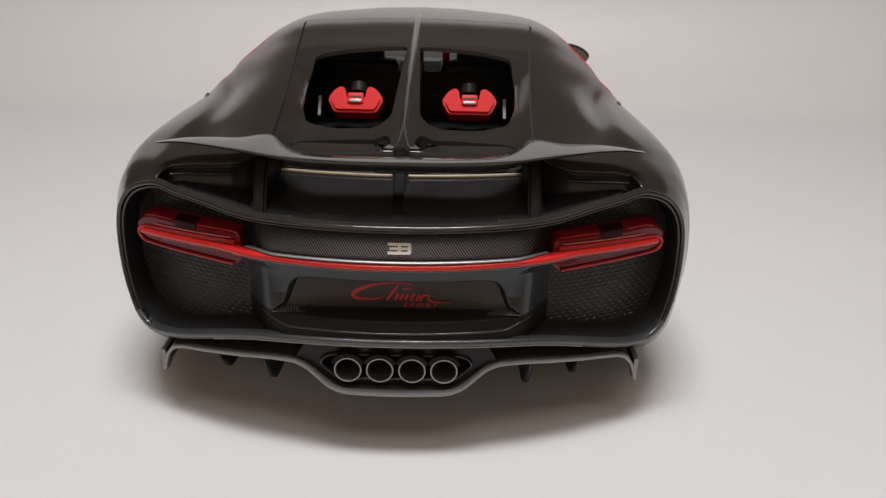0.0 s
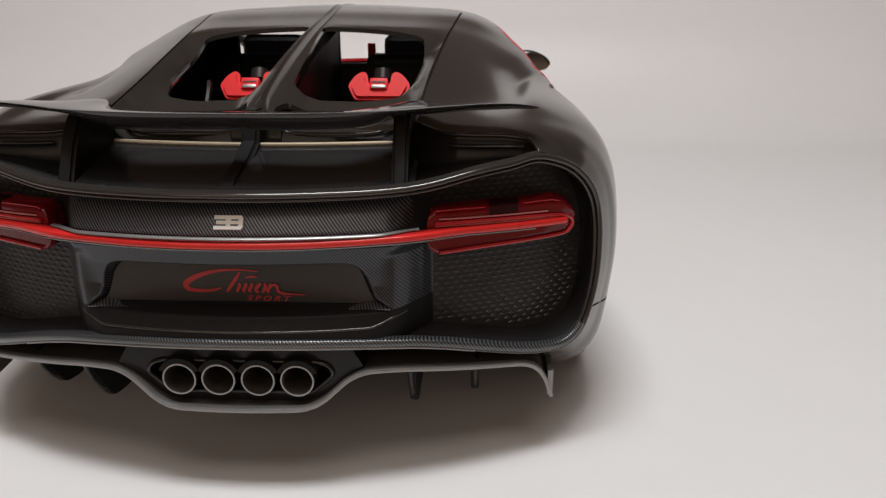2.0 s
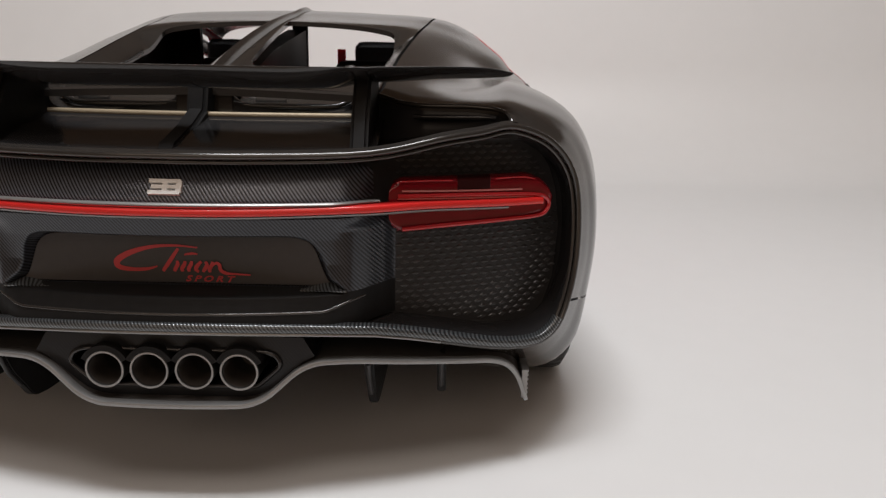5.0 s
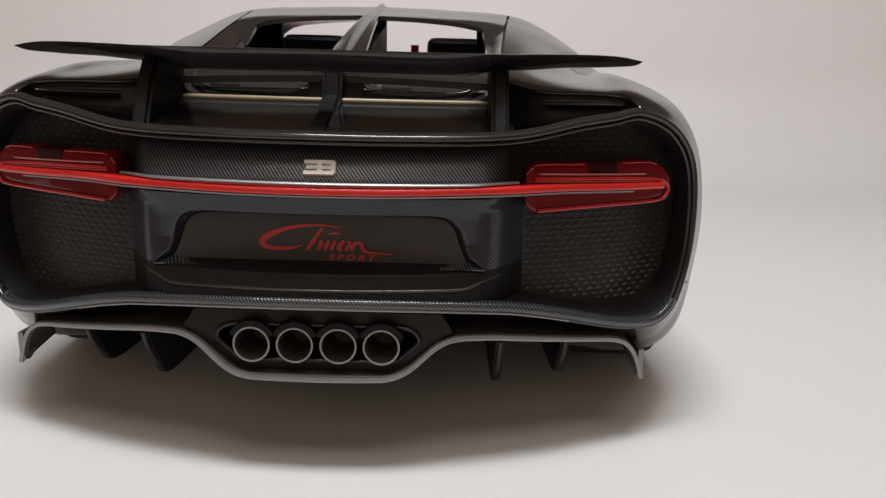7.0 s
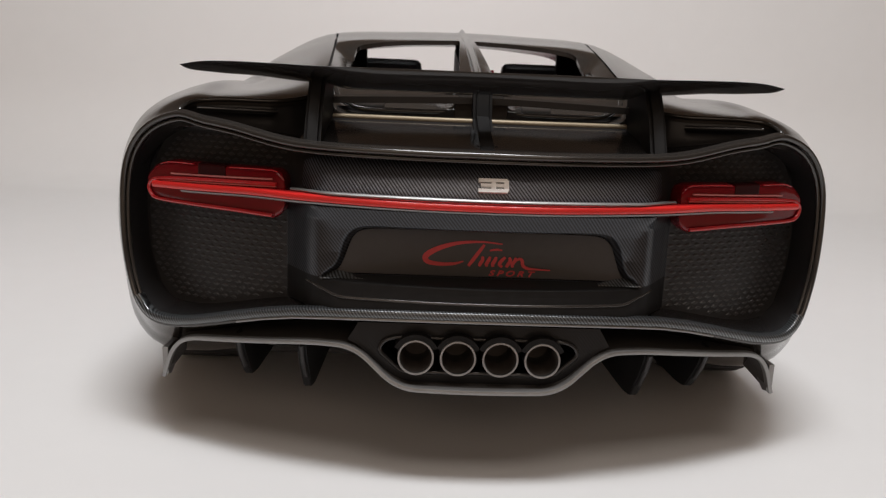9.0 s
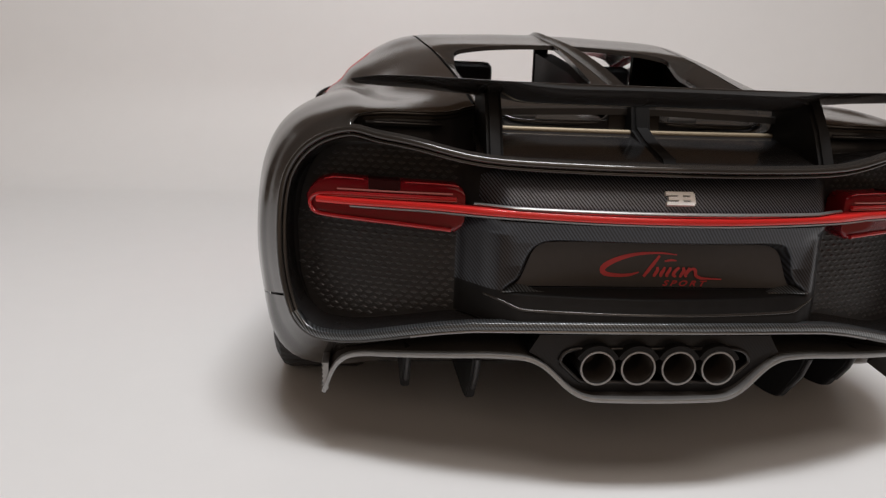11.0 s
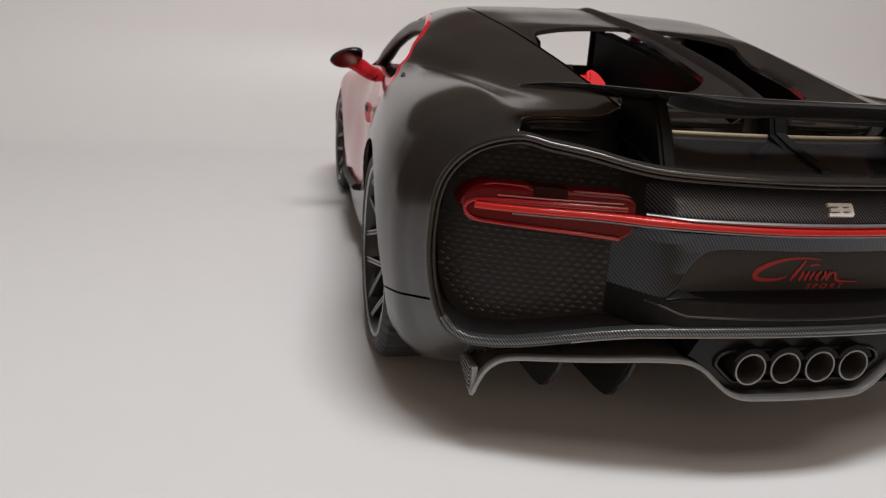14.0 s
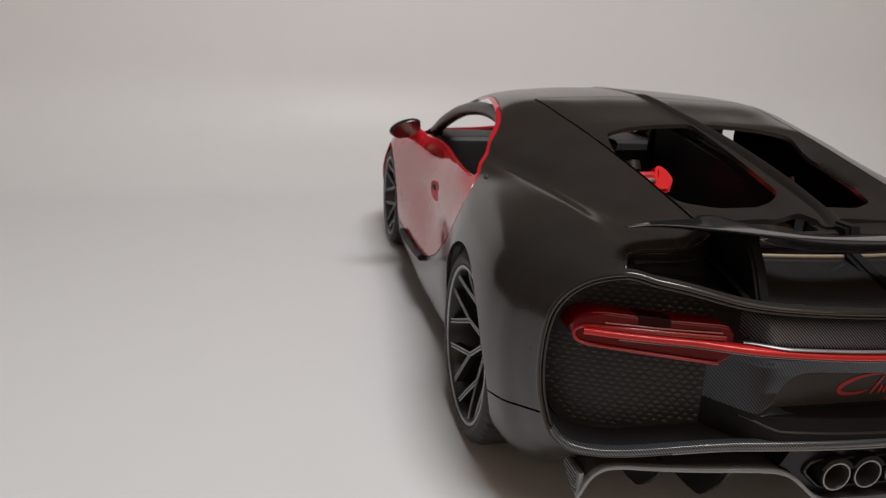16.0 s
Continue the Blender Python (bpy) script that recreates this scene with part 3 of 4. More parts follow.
# Light bar across the whole tail.
bar_x = np.linspace(-.84, .84, 81)
bar_z = lambda x: .686 + .004 * smooth(.1, .5, abs(x)) - .006 * smooth(.5, .85, abs(x))
section = soft_poly([(-.0065, -.010), (.0105, -.010), (.0105, .03), (-.0065, .03)], .006, 3)
bar = sweep([(x, rear_y(x, -.014 + .026 * smooth(.42, .6, abs(x))), bar_z(x)) for x in bar_x], section)
# Grey strip carries the pale reflection on the bar's underside as colour.
strip = sweep([(x, rear_y(x, -.014 + .026 * smooth(.42, .6, abs(x))), bar_z(x)) for x in bar_x[4:-4]], soft_poly([(-.0135, -.002), (-.0075, -.008), (-.0075, .03), (-.0135, .03)], .003, 2))
part("bar_underside", strip, GREY_EDGE, car, "thin grey strip for the light strip's reflecting underside", smooth=60)
part("light_bar", bar, RED_BAR, car, "bright red light strip across the tail", smooth=60)


def tail_light(side):
    lo = table([(.476, .684), (.479, .662), (.484, .646), (.494, .633), (.51, .628), (.81, .638), (.845, .648), (.862, .664), (.872, .685)])
    hi = table([(.476, .688), (.478, .716), (.482, .732), (.490, .741), (.504, .746), (.805, .745), (.84, .733), (.862, .712), (.872, .690)])
    b = slab(.476, .872, lo, hi, .024, .10, 90, 8, .009)
    if side < 0:
        b = mirrored(b)
    lamp = part("tail_light", b, LENS, car, "clear red tail light lens", smooth=60)
    u = [(.50, .712), (.62, .710), (.74, .706), (.825, .700), (.851, .692), (.862, .676), (.854, .656), (.83, .647), (.74, .644), (.62, .641), (.51, .636)]
    u = [tuple(p) for p in spline(u, 5)]
    g = sweep([(x * side, rear_y(x, .019), z) for x, z in u], ring(.0052, 10))
    part("light_guide", g, GUIDE, lamp, "pale red light guide loop", smooth=80)
    # Inner shading at the lens's upper edge is added as a dark piece.
    insert = slab(.634, .712, const(.720), const(.7475), .0215, .08, 12, 5, .004)
    part("lens_shade", insert if side > 0 else mirrored(insert), LENS_SHADE, lamp, "dark patch standing for shading at the lens's upper edge", smooth=60)
    part("top_edge", sweep([(x * side, rear_y(x, .021), z) for x, z in ((.497, .742), (.51, .745), (.56, .7455), (.622, .744))], ring(.0018, 8)), GUIDE, lamp, "bright upper edge of the lens", smooth=80)
    part("top_edge", sweep([(x * side, rear_y(x, .021), z) for x, z in ((.724, .744), (.76, .745), (.80, .744), (.822, .738))], ring(.0018, 8)), GUIDE, lamp, "bright upper edge of the lens", smooth=80)
    # Thin lens ribs; the glint along their tops is put into a pale colour.
    for dz, x0, x1 in ((.030, .51, .79), (.0125, .50, .82)):
        line = [(x, .694 + dz - .03 * (x - .5)) for x in np.linspace(x0, x1, 20)]
        part("light_rib", sweep([(x * side, rear_y(x, .0185), z) for x, z in line], ring(.0023, 8)), PALE, lamp, "thin rib with its glint put into a pale red", smooth=80)


for side in (-1, 1):
    tail_light(side)

# Badge, plate and its print.
badge = box(.026, .036, -.004, .004, 0, .03)
for x0, x1, z0, z1 in ((0, .028, .0225, .03), (.005, .028, .0115, .0185), (0, .028, 0, .0075), (.034, .060, .0225, .03), (.034, .058, .0115, .0185), (.034, .060, 0, .0075), (.0525, .0625, .0035, .0265)):
    badge = cut(badge, box(x0, x1, -.004, .004, z0, z1), "UNION")
badge.transform(pose(-.022, -.0465, .7225, -32) @ Matrix.Diagonal((1.12, 1, 1.15, 1)))
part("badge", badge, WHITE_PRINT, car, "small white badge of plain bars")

plate = prism(grown([tuple(q) for q in PLATE_LINE], -.006), "y", .034, .046)
number_plate = part("plate", plate, PLATE, car, "dark plate with red print", smooth=30)
FACE = .0325


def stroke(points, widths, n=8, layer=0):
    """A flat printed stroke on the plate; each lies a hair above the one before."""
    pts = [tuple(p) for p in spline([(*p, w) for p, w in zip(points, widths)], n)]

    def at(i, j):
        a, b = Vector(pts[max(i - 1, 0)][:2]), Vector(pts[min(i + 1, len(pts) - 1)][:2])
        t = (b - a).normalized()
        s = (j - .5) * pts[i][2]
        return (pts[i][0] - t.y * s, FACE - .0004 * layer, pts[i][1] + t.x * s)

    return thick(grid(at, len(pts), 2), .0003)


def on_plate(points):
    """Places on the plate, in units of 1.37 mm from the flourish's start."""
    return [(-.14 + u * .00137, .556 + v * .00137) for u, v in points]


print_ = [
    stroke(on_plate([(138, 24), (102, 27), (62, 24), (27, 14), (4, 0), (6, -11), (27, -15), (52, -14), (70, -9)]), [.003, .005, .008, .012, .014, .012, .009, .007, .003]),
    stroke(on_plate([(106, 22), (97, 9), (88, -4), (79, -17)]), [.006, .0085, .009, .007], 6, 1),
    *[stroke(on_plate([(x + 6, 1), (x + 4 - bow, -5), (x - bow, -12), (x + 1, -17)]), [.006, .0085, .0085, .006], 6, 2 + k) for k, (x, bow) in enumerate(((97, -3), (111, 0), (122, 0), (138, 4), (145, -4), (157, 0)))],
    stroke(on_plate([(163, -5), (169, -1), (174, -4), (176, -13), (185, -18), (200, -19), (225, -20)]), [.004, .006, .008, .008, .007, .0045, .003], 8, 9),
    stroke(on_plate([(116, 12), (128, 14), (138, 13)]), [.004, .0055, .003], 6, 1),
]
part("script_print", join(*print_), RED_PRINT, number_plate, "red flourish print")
text = bpy.data.curves.new("print", "FONT")
text.body, text.size, text.shear, text.space_character = "SPORT", .0195, .35, 1.55
text.offset = .0007
ob = new("print", text)
mesh = bpy.data.meshes.new_from_object(ob.evaluated_get(bpy.context.evaluated_depsgraph_get()))
bpy.data.objects.remove(ob)
mesh.transform(pose(.018, FACE, .510, 90) @ Matrix.Diagonal((1.35, 1, 1, 1)))
part("word_print", mesh, RED_PRINT, number_plate, "red word sport", smooth=0)



def open_round(points, r, n):
    """An open line with its corners rounded."""
    inner = soft_poly(points, r, n)[n + 1 : -(n + 1)]
    out = [points[0], *inner, points[-1]]
    full = []
    for a, b in zip(out, out[1:]):
        k = max(1, int(math.dist(a, b) / .03))
        full += [(a[0] + (b[0] - a[0]) * i / k, a[1] + (b[1] - a[1]) * i / k) for i in range(k)]
    return [*full, out[-1]]


# Diffuser: a grey edged blade that dips under the pipes, with its channel, end fins and strakes.
half = [(.195, .243), (.30, .340), (.40, .340), (.56, .321), (.75, .297), (.795, .255), (.822, .176)]
blade = open_round([*[(-x, z) for x, z in reversed(half)], *half], .05, 8)
path = [(x, rear_y(x, .0), z) for x, z in blade]
diffuser = part("diffuser", sweep(path, [(-.005, -.35), (.005, -.35), (.005, -.008), (-.005, -.008)], up=(0, -1, 0)), MATTE, car, "matte black diffuser channel", smooth=40)
part("blade_edge", sweep([(x, y - .002, z) for x, y, z in path], soft_poly([(-.0056, -.012), (.0056, -.012), (.0056, .012), (-.0056, .012)], .003, 2), up=(0, -1, 0)), GREY_EDGE, diffuser, "grey satin edge", smooth=40)
for side in (-1, 1):
    for x, lo in ((.435, .152), (.605, .160)):
        y = rear_y(x)
        b = prism(soft_poly([(y + .02, .322), (y + .05, .262), (y + .13, lo + .012), (y + .20, lo), (y + .50, lo - .01), (y + .56, .30)], .02, 3), "x", (x - .010) * side, (x + .012) * side)
        bmesh.ops.bevel(b, geom=b.edges[:], offset=.003, segments=2, affect="EDGES")
        strake = part("strake", b, SOFT_BLACK, diffuser, "black strake", smooth=30)
        rim = sweep([(x * side, y + .018, .318), (x * side, y + .046, .262), (x * side, y + .09, .212)], ring(.006, 8), up=(1, 0, 0))
        part("strake_edge", rim, PANEL, strake, "rounded rear edge", smooth=60)
    y = rear_y(.81)
    b = prism([(y - .004, .255), (y - .004, .180), (y + .02, .174), (y + .17, .252)], "x", .810 * side, .824 * side)
    ribs = [box(*sorted((.822 * side, .829 * side)), y + .012, y + .012 + .14 * (k + 1) / 6, .184 + .012 * k, .190 + .012 * k, .002) for k in range(6)]
    b = join(b, *ribs)
    part("end_fin", b, GREY_EDGE, diffuser, "grey end fin", smooth=0)
POCKET = [(-.185, .275), (-.243, .328), (-.232, .352), (-.205, .362), (.205, .362), (.232, .352), (.243, .328), (.185, .275)]
OUTER = [(-.185, .247), (-.235, .285), (-.292, .338), (-.318, .352), (-.292, .396), (.292, .396), (.318, .352), (.292, .338), (.235, .285), (.185, .247)]
surround = cut(prism(OUTER, "y", -.012, .125), prism(soft_poly(POCKET, .015, 3), "y", -.05, .115), "DIFFERENCE")
pocket = part("exhaust_surround", surround, CARBON_FAINT, car, "carbon panel round the exhaust pipes, darkened for shade", smooth=30)
frame_line = soft_poly(POCKET, .015, 4)
part("exhaust_frame", sweep([(x, -.016, z) for x, z in frame_line], ring(.0055, 8), closed=True), GLOSS, pocket, "glossy black frame round the pipes", smooth=60)
for x in (-.152, -.051, .051, .152):
    tube = lathe([(0, .043), (.14, .043), (.14, .036), (.003, .038), (0, .040)], 48, "y")
    pipe = part("exhaust_pipe", move(tube, pose(x, -.04, .320)), DARK_STEEL, car, "dull steel round exhaust pipe", smooth=40)
    part("pipe_rim", move(lathe([(-.001, .0435), (.004, .0435), (.004, .039), (-.001, .039)], 48, "y"), pose(x, -.04, .320)), STEEL, pipe, "bright thin rim", smooth=40)
    bore = lathe([(.006, .0375), (.13, .0365), (.13, .001), (.132, .001), (.132, .0378), (.006, .0378)], 40, "y")
    part("bore", move(bore, pose(x, -.04, .320)), BORE, pipe, "brown-grey bore", smooth=40)
    arc = [(x + .051 * math.cos(a), -.03, .320 + .051 * math.sin(a)) for a in np.linspace(radians(25), radians(155), 15)]
    part("collar", sweep(arc, [(-.006, -.01), (.006, -.01), (.006, .06), (-.006, .06)]), SOFT_BLACK, pipe, "black collar", smooth=40)
part("undertray", box(-.78, .78, .55, 3.9, .115, .14, .01), MATTE, car, "black undertray")

# Recess under the wing: its liner, the centre panel with its lip, struts and the wing.
def duct(i, j, side):
    """A hollow behind the rim: a floor that falls inwards and a wall that rises to the shell's edge."""
    x = .420 + (.770 - .420) * i / 44
    y0, y1 = rear_y(x, .008), DECK_EDGE(min(max(x, .437), .758)) + .006
    if x > .75:
        y1 = max(y1, y0 + .012)
    d, h = [(0, -.006), (.05, .001), (.12, .002), (.2, -.004), (.45, -.006), (.75, -.004), (.92, .004), (1, .03), (1.02, .085)][j]
    close = smooth(.735, .768, x)
    floor = top_z(min(x, .8)) - .002
    roof = skin(x, y1) - .010
    z = floor + h if j < 7 else floor + (roof - floor) * (.35 if j == 7 else 1)
    return (x * side, y0 + (y1 - y0) * d, z + (roof - z) * .9 * close * (j > 1))


for side in (-1, 1):
    part("duct_liner", thick(grid(lambda i, j: duct(i, j, side), 45, 9), -.004), DUCT, car, "glossy black hollow under the wing", smooth=35)
    lip = [(x * side, y - .003, skin(x, y) - .004) for x, y in spline([(x, y) for x, y in EDGE[2:]], 3)]
    lip += [(.7585 * side, .158, lip[-1][2] - .010), (.758 * side, .150, lip[-1][2] - .024)]
    part("duct_lip", sweep(lip, ring(.0055, 10), up=(0, 0, 1)), PAINT, car, "rolled black edge over the hollow", smooth=80)
    ledge = [(x * side, DECK_EDGE(x) - .022, .880 + .012 * (x - .53)) for x in np.linspace(.53, .725, 16)]
    part("duct_ledge", sweep(ledge, ring(.006, 10, 2.2), up=(0, 1, 0)), GLOSS, car, "thin gloss ledge in the hollow", smooth=80)


def panel_at(i, j):
    x = -.45 + .9 * i / 60
    y, z = [(.012, .790), (.02, .806), (.035, .813), (.06, .8195), (.066, .821), (.15, .845), (.256, .8645), (.262, .867), (.267, .870), (.272, .8705), (.276, .868), (.28, .85), (.31, .845), (.32, .90)][j]
    return (x, y + .30 * x * x - .03, z)


part("vent_panel", grid(panel_at, 61, 14), PAINT_DARK, car, "glossy black vent panel with a pale lip", smooth=30)
part("vent_trim", sweep([(x, .24 + .30 * x * x, .873) for x in np.linspace(-.41, .41, 41)], ring(.0075, 8, .8)), BRASS, car, "pale brass strip on the vent lip", smooth=60)
rib = prism([(.0, .808), (.025, .826), (.15, .860), (.22, .888), (.245, .965), (.31, .965), (.31, .87), (.22, .850), (.10, .820)], "x", -.025, .025)
bmesh.ops.bevel(rib, geom=[e for e in rib.edges if abs(e.verts[0].co.x - e.verts[1].co.x) < 1e-6], offset=.010, segments=3, affect="EDGES")
part("vent_rib", rib, SOFT_BLACK, car, "black rounded rib in the vent", smooth=40)
for side in (-1, 1):
    u = spline([(.025, .37, .935), (.045, .318, .912), (.085, .300, .896), (.19, .297, .892), (.31, .300, .894), (.352, .312, .905), (.385, .345, .925), (.398, .39, .945)], 6)
    part("slot_lip", sweep([(x * side, y, z) for x, y, z in u], ring(.007, 10), up=(0, 0, 1)), PAINT, car, "rolled gloss lip of the slot", smooth=60)

def curve_of(pairs):
    pts = np.array(spline(pairs, 12))
    return lambda x: float(np.interp(x, pts[:, 0], pts[:, 1]))


WING_TE = curve_of([(0, -.015), (.16, -.010), (.36, .027), (.5, .085), (.6, .125), (.70, .155), (.758, .17)])
WING_LE = curve_of([(0, .115), (.18, .11), (.28, .13), (.36, .22), (.415, .325), (.455, .335), (.52, .29), (.60, .28), (.68, .268), (.758, .24)])
WING_Z = curve_of([(0, .990), (.36, .991), (.5, .995), (.62, .998), (.70, .996), (.758, .987)])


def wing_at(i, j):
    x = .758 * math.sin(math.pi / 2 * (i - 60) / 60)
    a = abs(x)
    end = math.sqrt(max(1 - (max(a - .66, 0) / .0985) ** 2, 0))
    te = WING_TE(a)
    le = te + (WING_LE(a) - te) * (.34 + .66 * end)
    thickness = (.043 - .017 * smooth(.40, .62, a)) * (.06 + .94 * end) * (1 - .35 * smooth(.6, .75, a))
    peak = .004 * math.exp(-((a - .43) / .05) ** 2)
    k = 2 * math.pi * j / 24
    u, up = (1 - math.cos(k)) / 2, math.sin(k)
    z = WING_Z(a) + (.22 if up > 0 else .78) * up * thickness * (.45 + .55 * u) - .018 * u * end + peak * smooth(.4, 1, u)
    if up < 0:
        z -= .012 * (1 - smooth(.33, .41, a)) * math.sin(math.pi * u) ** .7
    return (x, te + (le - te) * u, z)


w = grid(wing_at, 121, 24, wrap_v=True)
w.verts.ensure_lookup_table()
for i in (0, 120):
    w.faces.new(w.verts[i * 24 : i * 24 + 24])
wing = part("wing", w, GLOSS, car, "raised gloss black rear wing", smooth=60)
for side in (-1, 1):
    b = prism([(.03, .80), (.30, .80), (.31, .97), (.13, .97), (.08, .90)], "x", .394 * side, .434 * side)
    bmesh.ops.bevel(b, geom=[e for e in b.edges if abs(e.verts[0].co.x - e.verts[1].co.x) < 1e-6], offset=.008, segments=3, affect="EDGES")
    part("strut", b, SOFT_BLACK, wing, "black rounded wing strut", smooth=50)

foot = prism(soft_poly([(-.075, .285), (.075, .285), (.03, .43), (-.03, .43)], .012, 3), "z", .86, .950)
bmesh.ops.bevel(foot, geom=[e for e in foot.edges if abs(e.verts[0].co.z - e.verts[1].co.z) < 1e-6], offset=.012, segments=3, affect="EDGES")
part("spine_foot", foot, PAINT, car, "gloss black flared foot of the spine", smooth=40)

# Spine down the middle of the engine cover.
mid = [(r[0], r[2 + 2 * (HALF - 1) + 1]) for r in rows if .25 < r[0] < 2.3]
spine = grid(lambda i, j: (((j - 3) / 3) * (.016 + .02 * smooth(.42, .27, mid[i][0])), mid[i][0], mid[i][1] - .004 + (.03 - .012 * smooth(.5, 1.7, mid[i][0]) - .01 * smooth(1.68, 1.74, mid[i][0])) * (1 - abs((j - 3) / 3) ** 1.5)), len(mid), 7)
part("spine", spine, PAINT, car, "gloss black raised spine", smooth=60)

# ---- wheels ----


def wheel(hub, outer, radius, width, side):
    """A wheel with its outer face at x = outer; built facing +x and turned to its side."""
    top = tagged(new("wheel"), "black alloy wheel with a treaded tyre")
    top.parent = car
    r, rim = radius, radius * .805
    prof = [(0.012, rim), (.0, rim + .012), (-.002, rim + .03), (.004, r - .03), (.018, r - .008), (.04, r), (width - .04, r), (width - .018, r - .008), (width - .004, r - .03), (width, rim + .02), (width - .02, rim - .01), (.03, rim - .01)]
    n = 216

    def at(i, j):
        a = 2 * math.pi * i / n
        w, rr = prof[j]
        if 4 <= j <= 7 and i % 4 == 0:
            rr -= .011
        return (-w, rr * math.cos(a), rr * math.sin(a))
    b = grid(at, n, len(prof), wrap_u=True, wrap_v=True)
    tyre = part("tyre", flip(b, side), RUBBER, top, "black rubber tyre with grooved tread", smooth=25)
    barrel = lathe([(-.006, rim + .004), (-.006, rim - .012), (-.03, rim - .022), (-width + .03, rim - .03), (-width + .03, rim - .022), (-.03, rim - .012)], 72)
    part("barrel", flip(barrel, side), RIM, top, "dark alloy barrel", smooth=40)
    lipring = lathe([(-.002, rim + .002), (-.002, rim - .006), (-.012, rim - .010), (-.012, rim + .002)], 72)
    part("rim_lip", flip(lipring, side), RIM_EDGE, top, "bright thin rim lip", smooth=40)
    disc = lathe([(-.16, .06), (-.16, rim * .72), (-.175, rim * .72), (-.175, .06)], 48)
    part("brake_disc", flip(disc, side), SATIN, top, "dark brake disc", smooth=40)
    hubcap = lathe([(-.075, .001), (-.072, .03), (-.085, .05), (-.13, .055), (-.13, .001)], 32)
    part("hub", flip(hubcap, side), RIM, top, "dark hub", smooth=40)
    for k in range(7):
        a = 2 * math.pi * (k + .25) / 7
        fork = rim * .52
        lines = [[(-.085, .03, 0), (-.06, fork, 0)]]
        for s in (-1, 1):
            b_ = s * math.pi / 7 * .62
            lines.append([(-.06, fork, 0), (-.03, rim * .78, b_ * .75), (-.012, rim - .008, b_)])
        dark, edge = [], []
        for line in lines:
            pts = [(w, rr * math.cos(a + b_), rr * math.sin(a + b_)) for w, rr, b_ in line]
            dark.append(sweep(pts, [(-.010, -.03), (.010, -.03), (.0065, 0), (-.0065, 0)], up=(1, 0, 0)))
            for s in (-1, 1):
                edge.append(sweep([(p[0] + .0, p[1], p[2]) for p in pts], [(s * .0065 - .0024, -.003), (s * .0065 + .0024, -.003), (s * .0065 + .0024, .0014), (s * .0065 - .0024, .0014)], up=(1, 0, 0)))
        spoke = part("spoke", flip(join(*dark), side), RIM, top, "", smooth=30)
        part("spoke_edge", flip(join(*edge), side), RIM_EDGE, spoke, "bright machined edge", smooth=30)
    top.location = Vector((outer * side, hub[0], hub[1])) * S
    return top


def flip(bm, side):
    if side < 0:
        bmesh.ops.scale(bm, vec=(-1, 1, 1), verts=bm.verts)
        bmesh.ops.reverse_faces(bm, faces=bm.faces)
    return bm


for side in (-1, 1):
    wheel((HUB_R[0], .362), 1.006, .360, .30, side)
    wheel((HUB_F[0], .341), .905, .339, .25, side)
    for hub, r, x0, x1 in ((HUB_R, .396, .60, .97), (HUB_F, .382, .56, .86)):
        def well(i, j, hub=hub, r=r, x0=x0, x1=x1, side=side):
            a = radians(-8 + 196 * i / 30)
            rr = r if j else .02
            return ((x0 if j < 2 else x1) * side, hub[0] + rr * math.cos(a), hub[1] + rr * math.sin(a))
        part("wheel_arch", thick(grid(well, 31, 3), .004), MATTE, car, "black wheel arch liner", smooth=30)
    part("flank_block", box(.60 * side if side > 0 else -.9, .9 if side > 0 else -.6, .37, .47, .33, .75, .02), MATTE, car, "black inner bumper block")

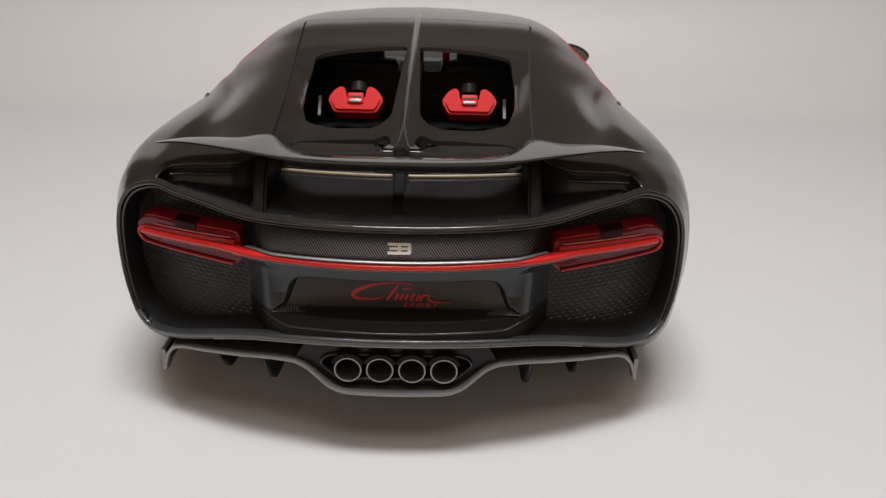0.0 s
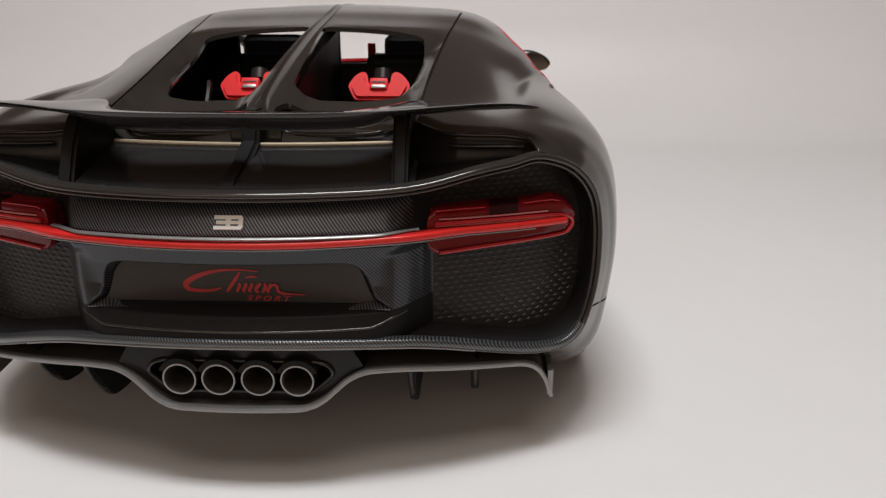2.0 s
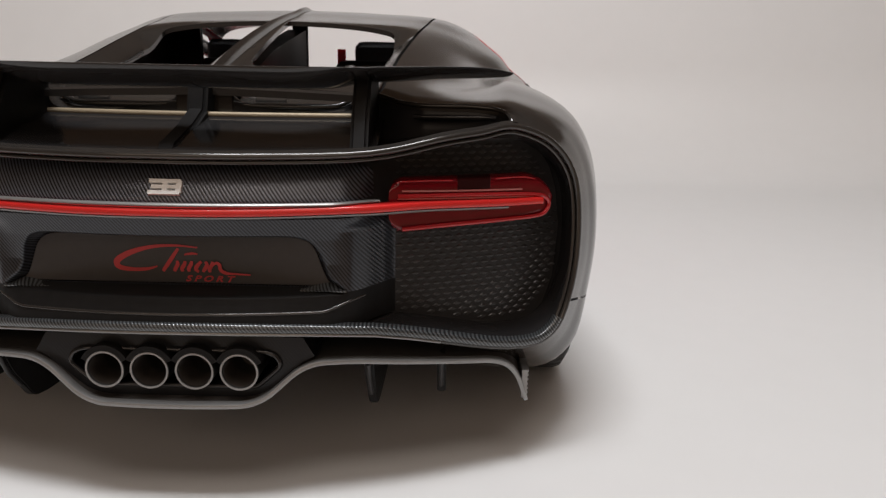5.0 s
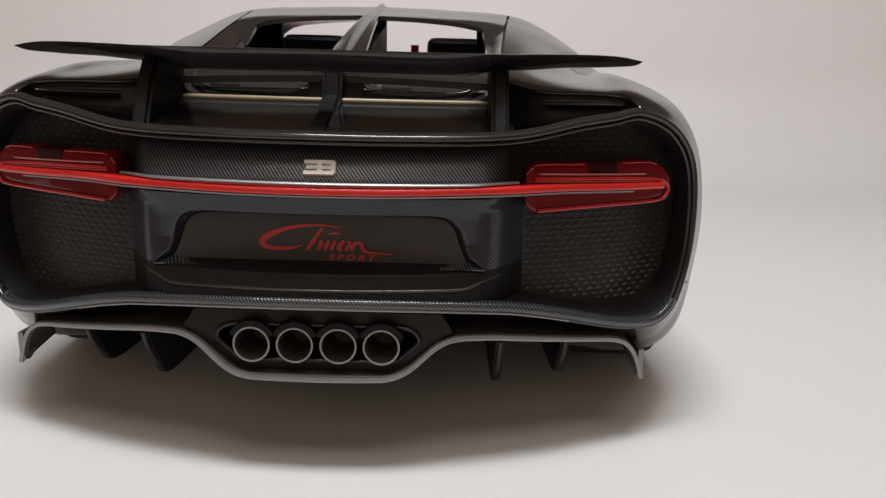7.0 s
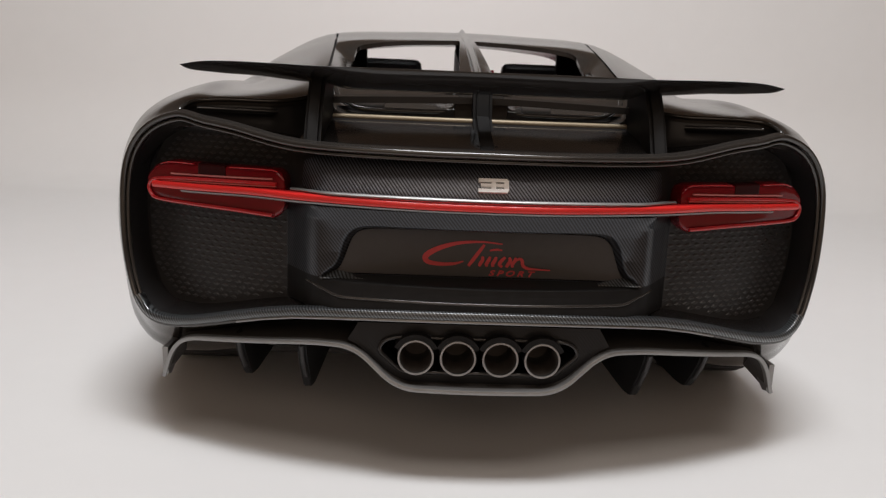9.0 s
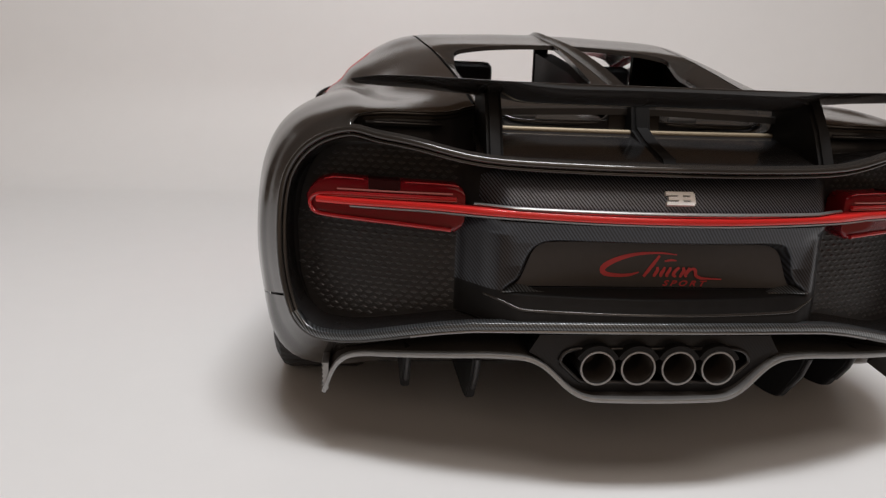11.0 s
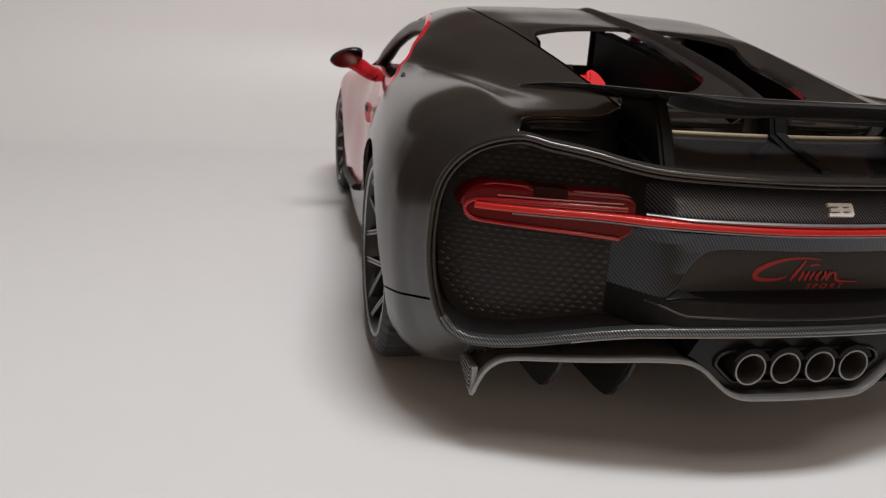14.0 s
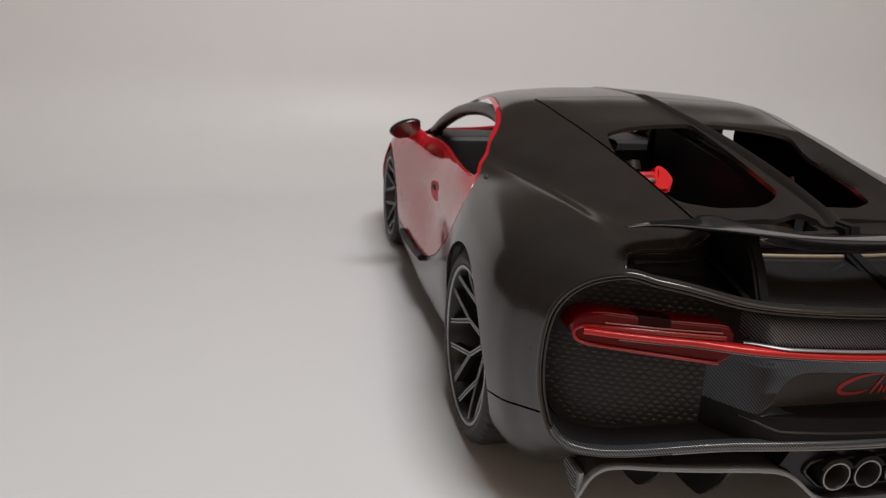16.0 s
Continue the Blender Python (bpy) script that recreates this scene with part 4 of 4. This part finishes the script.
# ---- engine bay, cabin and side details ----
part("engine_block", box(-.46, .46, .32, 1.50, .55, .80, .04), SOFT_BLACK, car, "black engine block")
part("engine_spine", prism([(.55, .78), (.55, .95), (.9, 1.04), (1.45, 1.13), (1.45, .78)], "x", -.035, .035), SOFT_BLACK, car, "black middle duct of the engine")
part("bulkhead", box(-.70, .70, 1.52, 1.56, .3, .99, .01), SOFT_BLACK, car, "black bulkhead behind the seats")
for side in (-1, 1):
    shield = [(-.118, .002), (-.092, .042), (-.066, .060), (-.046, .052), (-.040, .004), (.040, .004), (.046, .052), (.066, .060), (.092, .042), (.118, .002), (.088, -.056), (-.088, -.056)]
    b = prism(soft_poly(shield, .016, 4), "y", -.04, .05)
    bmesh.ops.bevel(b, geom=[e for e in b.edges if abs(e.verts[0].co.y - e.verts[1].co.y) < 1e-6 and e.verts[0].co.y < 0], offset=.011, segments=4, affect="EDGES")
    intake = part("intake_cover", move(b, pose(.241 * side, 1.12, .925, -32)), RED_PART, car, "red two-winged intake cover", smooth=50)
    place = pose(.241 * side, 1.12, .925, -32)
    part("intake_clip", move(box(-.034, .034, -.048, .02, -.02, .026, .007), place), RED_PART, intake, "red stepped clip", smooth=40)
    part("clip_slot", move(box(-.026, .026, -.0495, -.04, .004, .011, .002), place), MATTE, intake, "dark slot in the clip")
    part("clip_band", move(box(-.026, .026, -.052, -.04, -.018, -.005, .002), place), STEEL, intake, "bright band")
    part("intake_pipe", move(lathe([(-.02, .001), (-.02, .035), (.02, .035), (.02, .001)], 24, "y"), pose(.241 * side, 1.23, .965, 60)), SATIN, car, "black intake pipe", smooth=40)
    curve = [(.385 * side, 1.02 + .05 * math.sin(a), .885 + .075 * a / 1.2) for a in np.linspace(0, 1.2, 9)]
    part("bay_strip", sweep(curve, [(-.012, -.006), (.012, -.006), (.012, .006), (-.012, .006)], up=(1, 0, 0)), DARK_STEEL, car, "dark metal strip in the engine bay", smooth=40)
    x0, x1 = sorted((.055 * side, .40 * side))
    tray = prism(soft_poly([(.285, .872), (.36, .890), (.475, .921), (.475, .902), (.285, .855)], .008, 2), "x", x0 - .03 * (side < 0), x1 + .03 * (side > 0))
    part("slot_tray", tray, PAINT, car, "gloss black sloping tray in the rear slot", smooth=50)
    part("bay_bracket", box(x0 + .06, x0 + .14, .335, .345, .90, .918, .003), STEEL, car, "pale metal bracket", smooth=30)
    seat = part("seat", join(box(.30 * side - .19, .30 * side + .21, 1.66, 1.80, .35, 1.02, .05, 3)), LEATHER, car, "black leather seat")
    part("headrest", move(box(-.13, .15, -.045, .045, -.12, .10, .04, 3), pose(.32 * side, 1.76, 1.0, 8)), LEATHER, seat, "black headrest")
part("seat_belt", box(.12, .155, 1.70, 1.71, .95, 1.065, .003), RED_PART, car, "red seat belt strap")
part("dashboard", box(-.74, .74, 2.75, 3.17, .60, .875, .05, 3), LEATHER, car, "black dashboard")
for side in (-1, 1):
    part("bay_side", prism([(.42, .70), (.42, .89), (.8, .965), (1.2, 1.06), (1.50, 1.115), (1.50, .70)], "x", .505 * side, .52 * side), SOFT_BLACK, car, "black side wall of the engine bay", smooth=0)
part("bay_post", box(-.03, .03, 1.50, 1.53, .95, 1.19, .008), SOFT_BLACK, car, "black post behind the cabin")
for side in (-1, 1):
    part("bay_wing", prism([(.40 * side, .9), (.40 * side, 1.16), (.56 * side, 1.135), (.68 * side, 1.085), (.77 * side, 1.03), (.80 * side, .9)], "y", 1.50, 1.53), SOFT_BLACK, car, "black side panel behind the cabin")


def mirror(side):
    pod = bmesh.new()
    bmesh.ops.create_uvsphere(pod, u_segments=24, v_segments=14, radius=1)
    for v in pod.verts:
        x, y, z = v.co
        y = y if y > 0 else y * .35
        v.co = (x * .092 * (1 + .2 * z), y * .10, z * .05)
    m = pose(.940 * side, 2.74, .916, 0, 20 * side, 0)
    house = part("mirror", move(pod, m), RED, car, "red and black door mirror", smooth=60)
    cap = bmesh.new()
    bmesh.ops.create_uvsphere(cap, u_segments=24, v_segments=14, radius=1)
    for v in cap.verts:
        x, y, z = v.co
        y = y if y > 0 else y * .35
        v.co = (x * .095 * (1 + .2 * z), y * .103, max(z, .12) * .054)
    part("cap", move(cap, m), PAINT_DARK, house, "black mirror cap", smooth=60)
    glass = lathe([(-.003, .001), (-.003, 1), (.003, 1), (.003, .001)], 32, "y")
    bmesh.ops.scale(glass, vec=(.085, 1, .042), verts=glass.verts)
    part("mirror_glass", move(glass, m @ pose(0, -.036, 0)), MIRROR, house, "dark mirror glass")
    stalk = [(.80 * side, 2.80, .835), (.855 * side, 2.80, .872), (.90 * side, 2.795, .895), (.945 * side, 2.79, .908)]
    part("stalk", sweep(stalk, ring(.042, 14, .55)), RED, house, "red stalk", smooth=60)


for side in (-1, 1):
    mirror(side)
    cup = lathe([(-.006, .001), (-.006, .024), (-.001, .034), (.006, .036), (.006, .001)], 32)
    bmesh.ops.scale(cup, vec=(1.6, 3.0, 1.3), verts=cup.verts)
    handle = part("door_handle", move(flip(cup, side), pose(.899 * side, 1.98, .708)), RED_PART, car, "red door handle cup", smooth=60)
    part("handle_slot", move(box(-.010, .010, -.034, .034, -.015, .015, .008, 3), pose(.906 * side, 2.0, .726)), MATTE, handle, "dark slot")
    part("side_vent", move(box(-.008, .008, -.012, .014, -.03, .035, .005), pose(.893 * side, 1.15, .912, 25, -25 * side, 4 * side)), MATTE, car, "dark slot behind the door")


def leaf(side):
    """A leaf-shaped sheet along the door's shoulder; shading there is put into its darker red."""
    some = [r for r in rows if 1.98 < r[0] < 2.62]

    def at(i, j):
        r, t = some[i], i / (len(some) - 1)
        k = PER * 7.5 + (j - 2) / 2 * PER * .34 * math.sin(math.pi * t) ** .7
        a, u = int(k), k - int(k)
        x = r[2 + 2 * a] * (1 - u) + r[4 + 2 * a] * u
        z = r[3 + 2 * a] * (1 - u) + r[5 + 2 * a] * u
        return ((x + .0035) * side, r[0], z + .002)

    return grid(at, len(some), 5)


for side in (-1, 1):
    part("shoulder_shade", leaf(side), SHADED_RED, car, "leaf-shaped darker red sheet for shading on the door's shoulder", smooth=60)
    sill = [(.922 * side, 2.86, .272), (.928 * side, 2.60, .281), (.932 * side, 2.35, .296), (.936 * side, 2.12, .318)]
    part("sill_slot", sweep([tuple(p) for p in spline(sill, 5)], ring(.017, 10, 1.3), up=(1, 0, 0)), SOFT_BLACK, car, "black slot along the sill under the door", smooth=60)
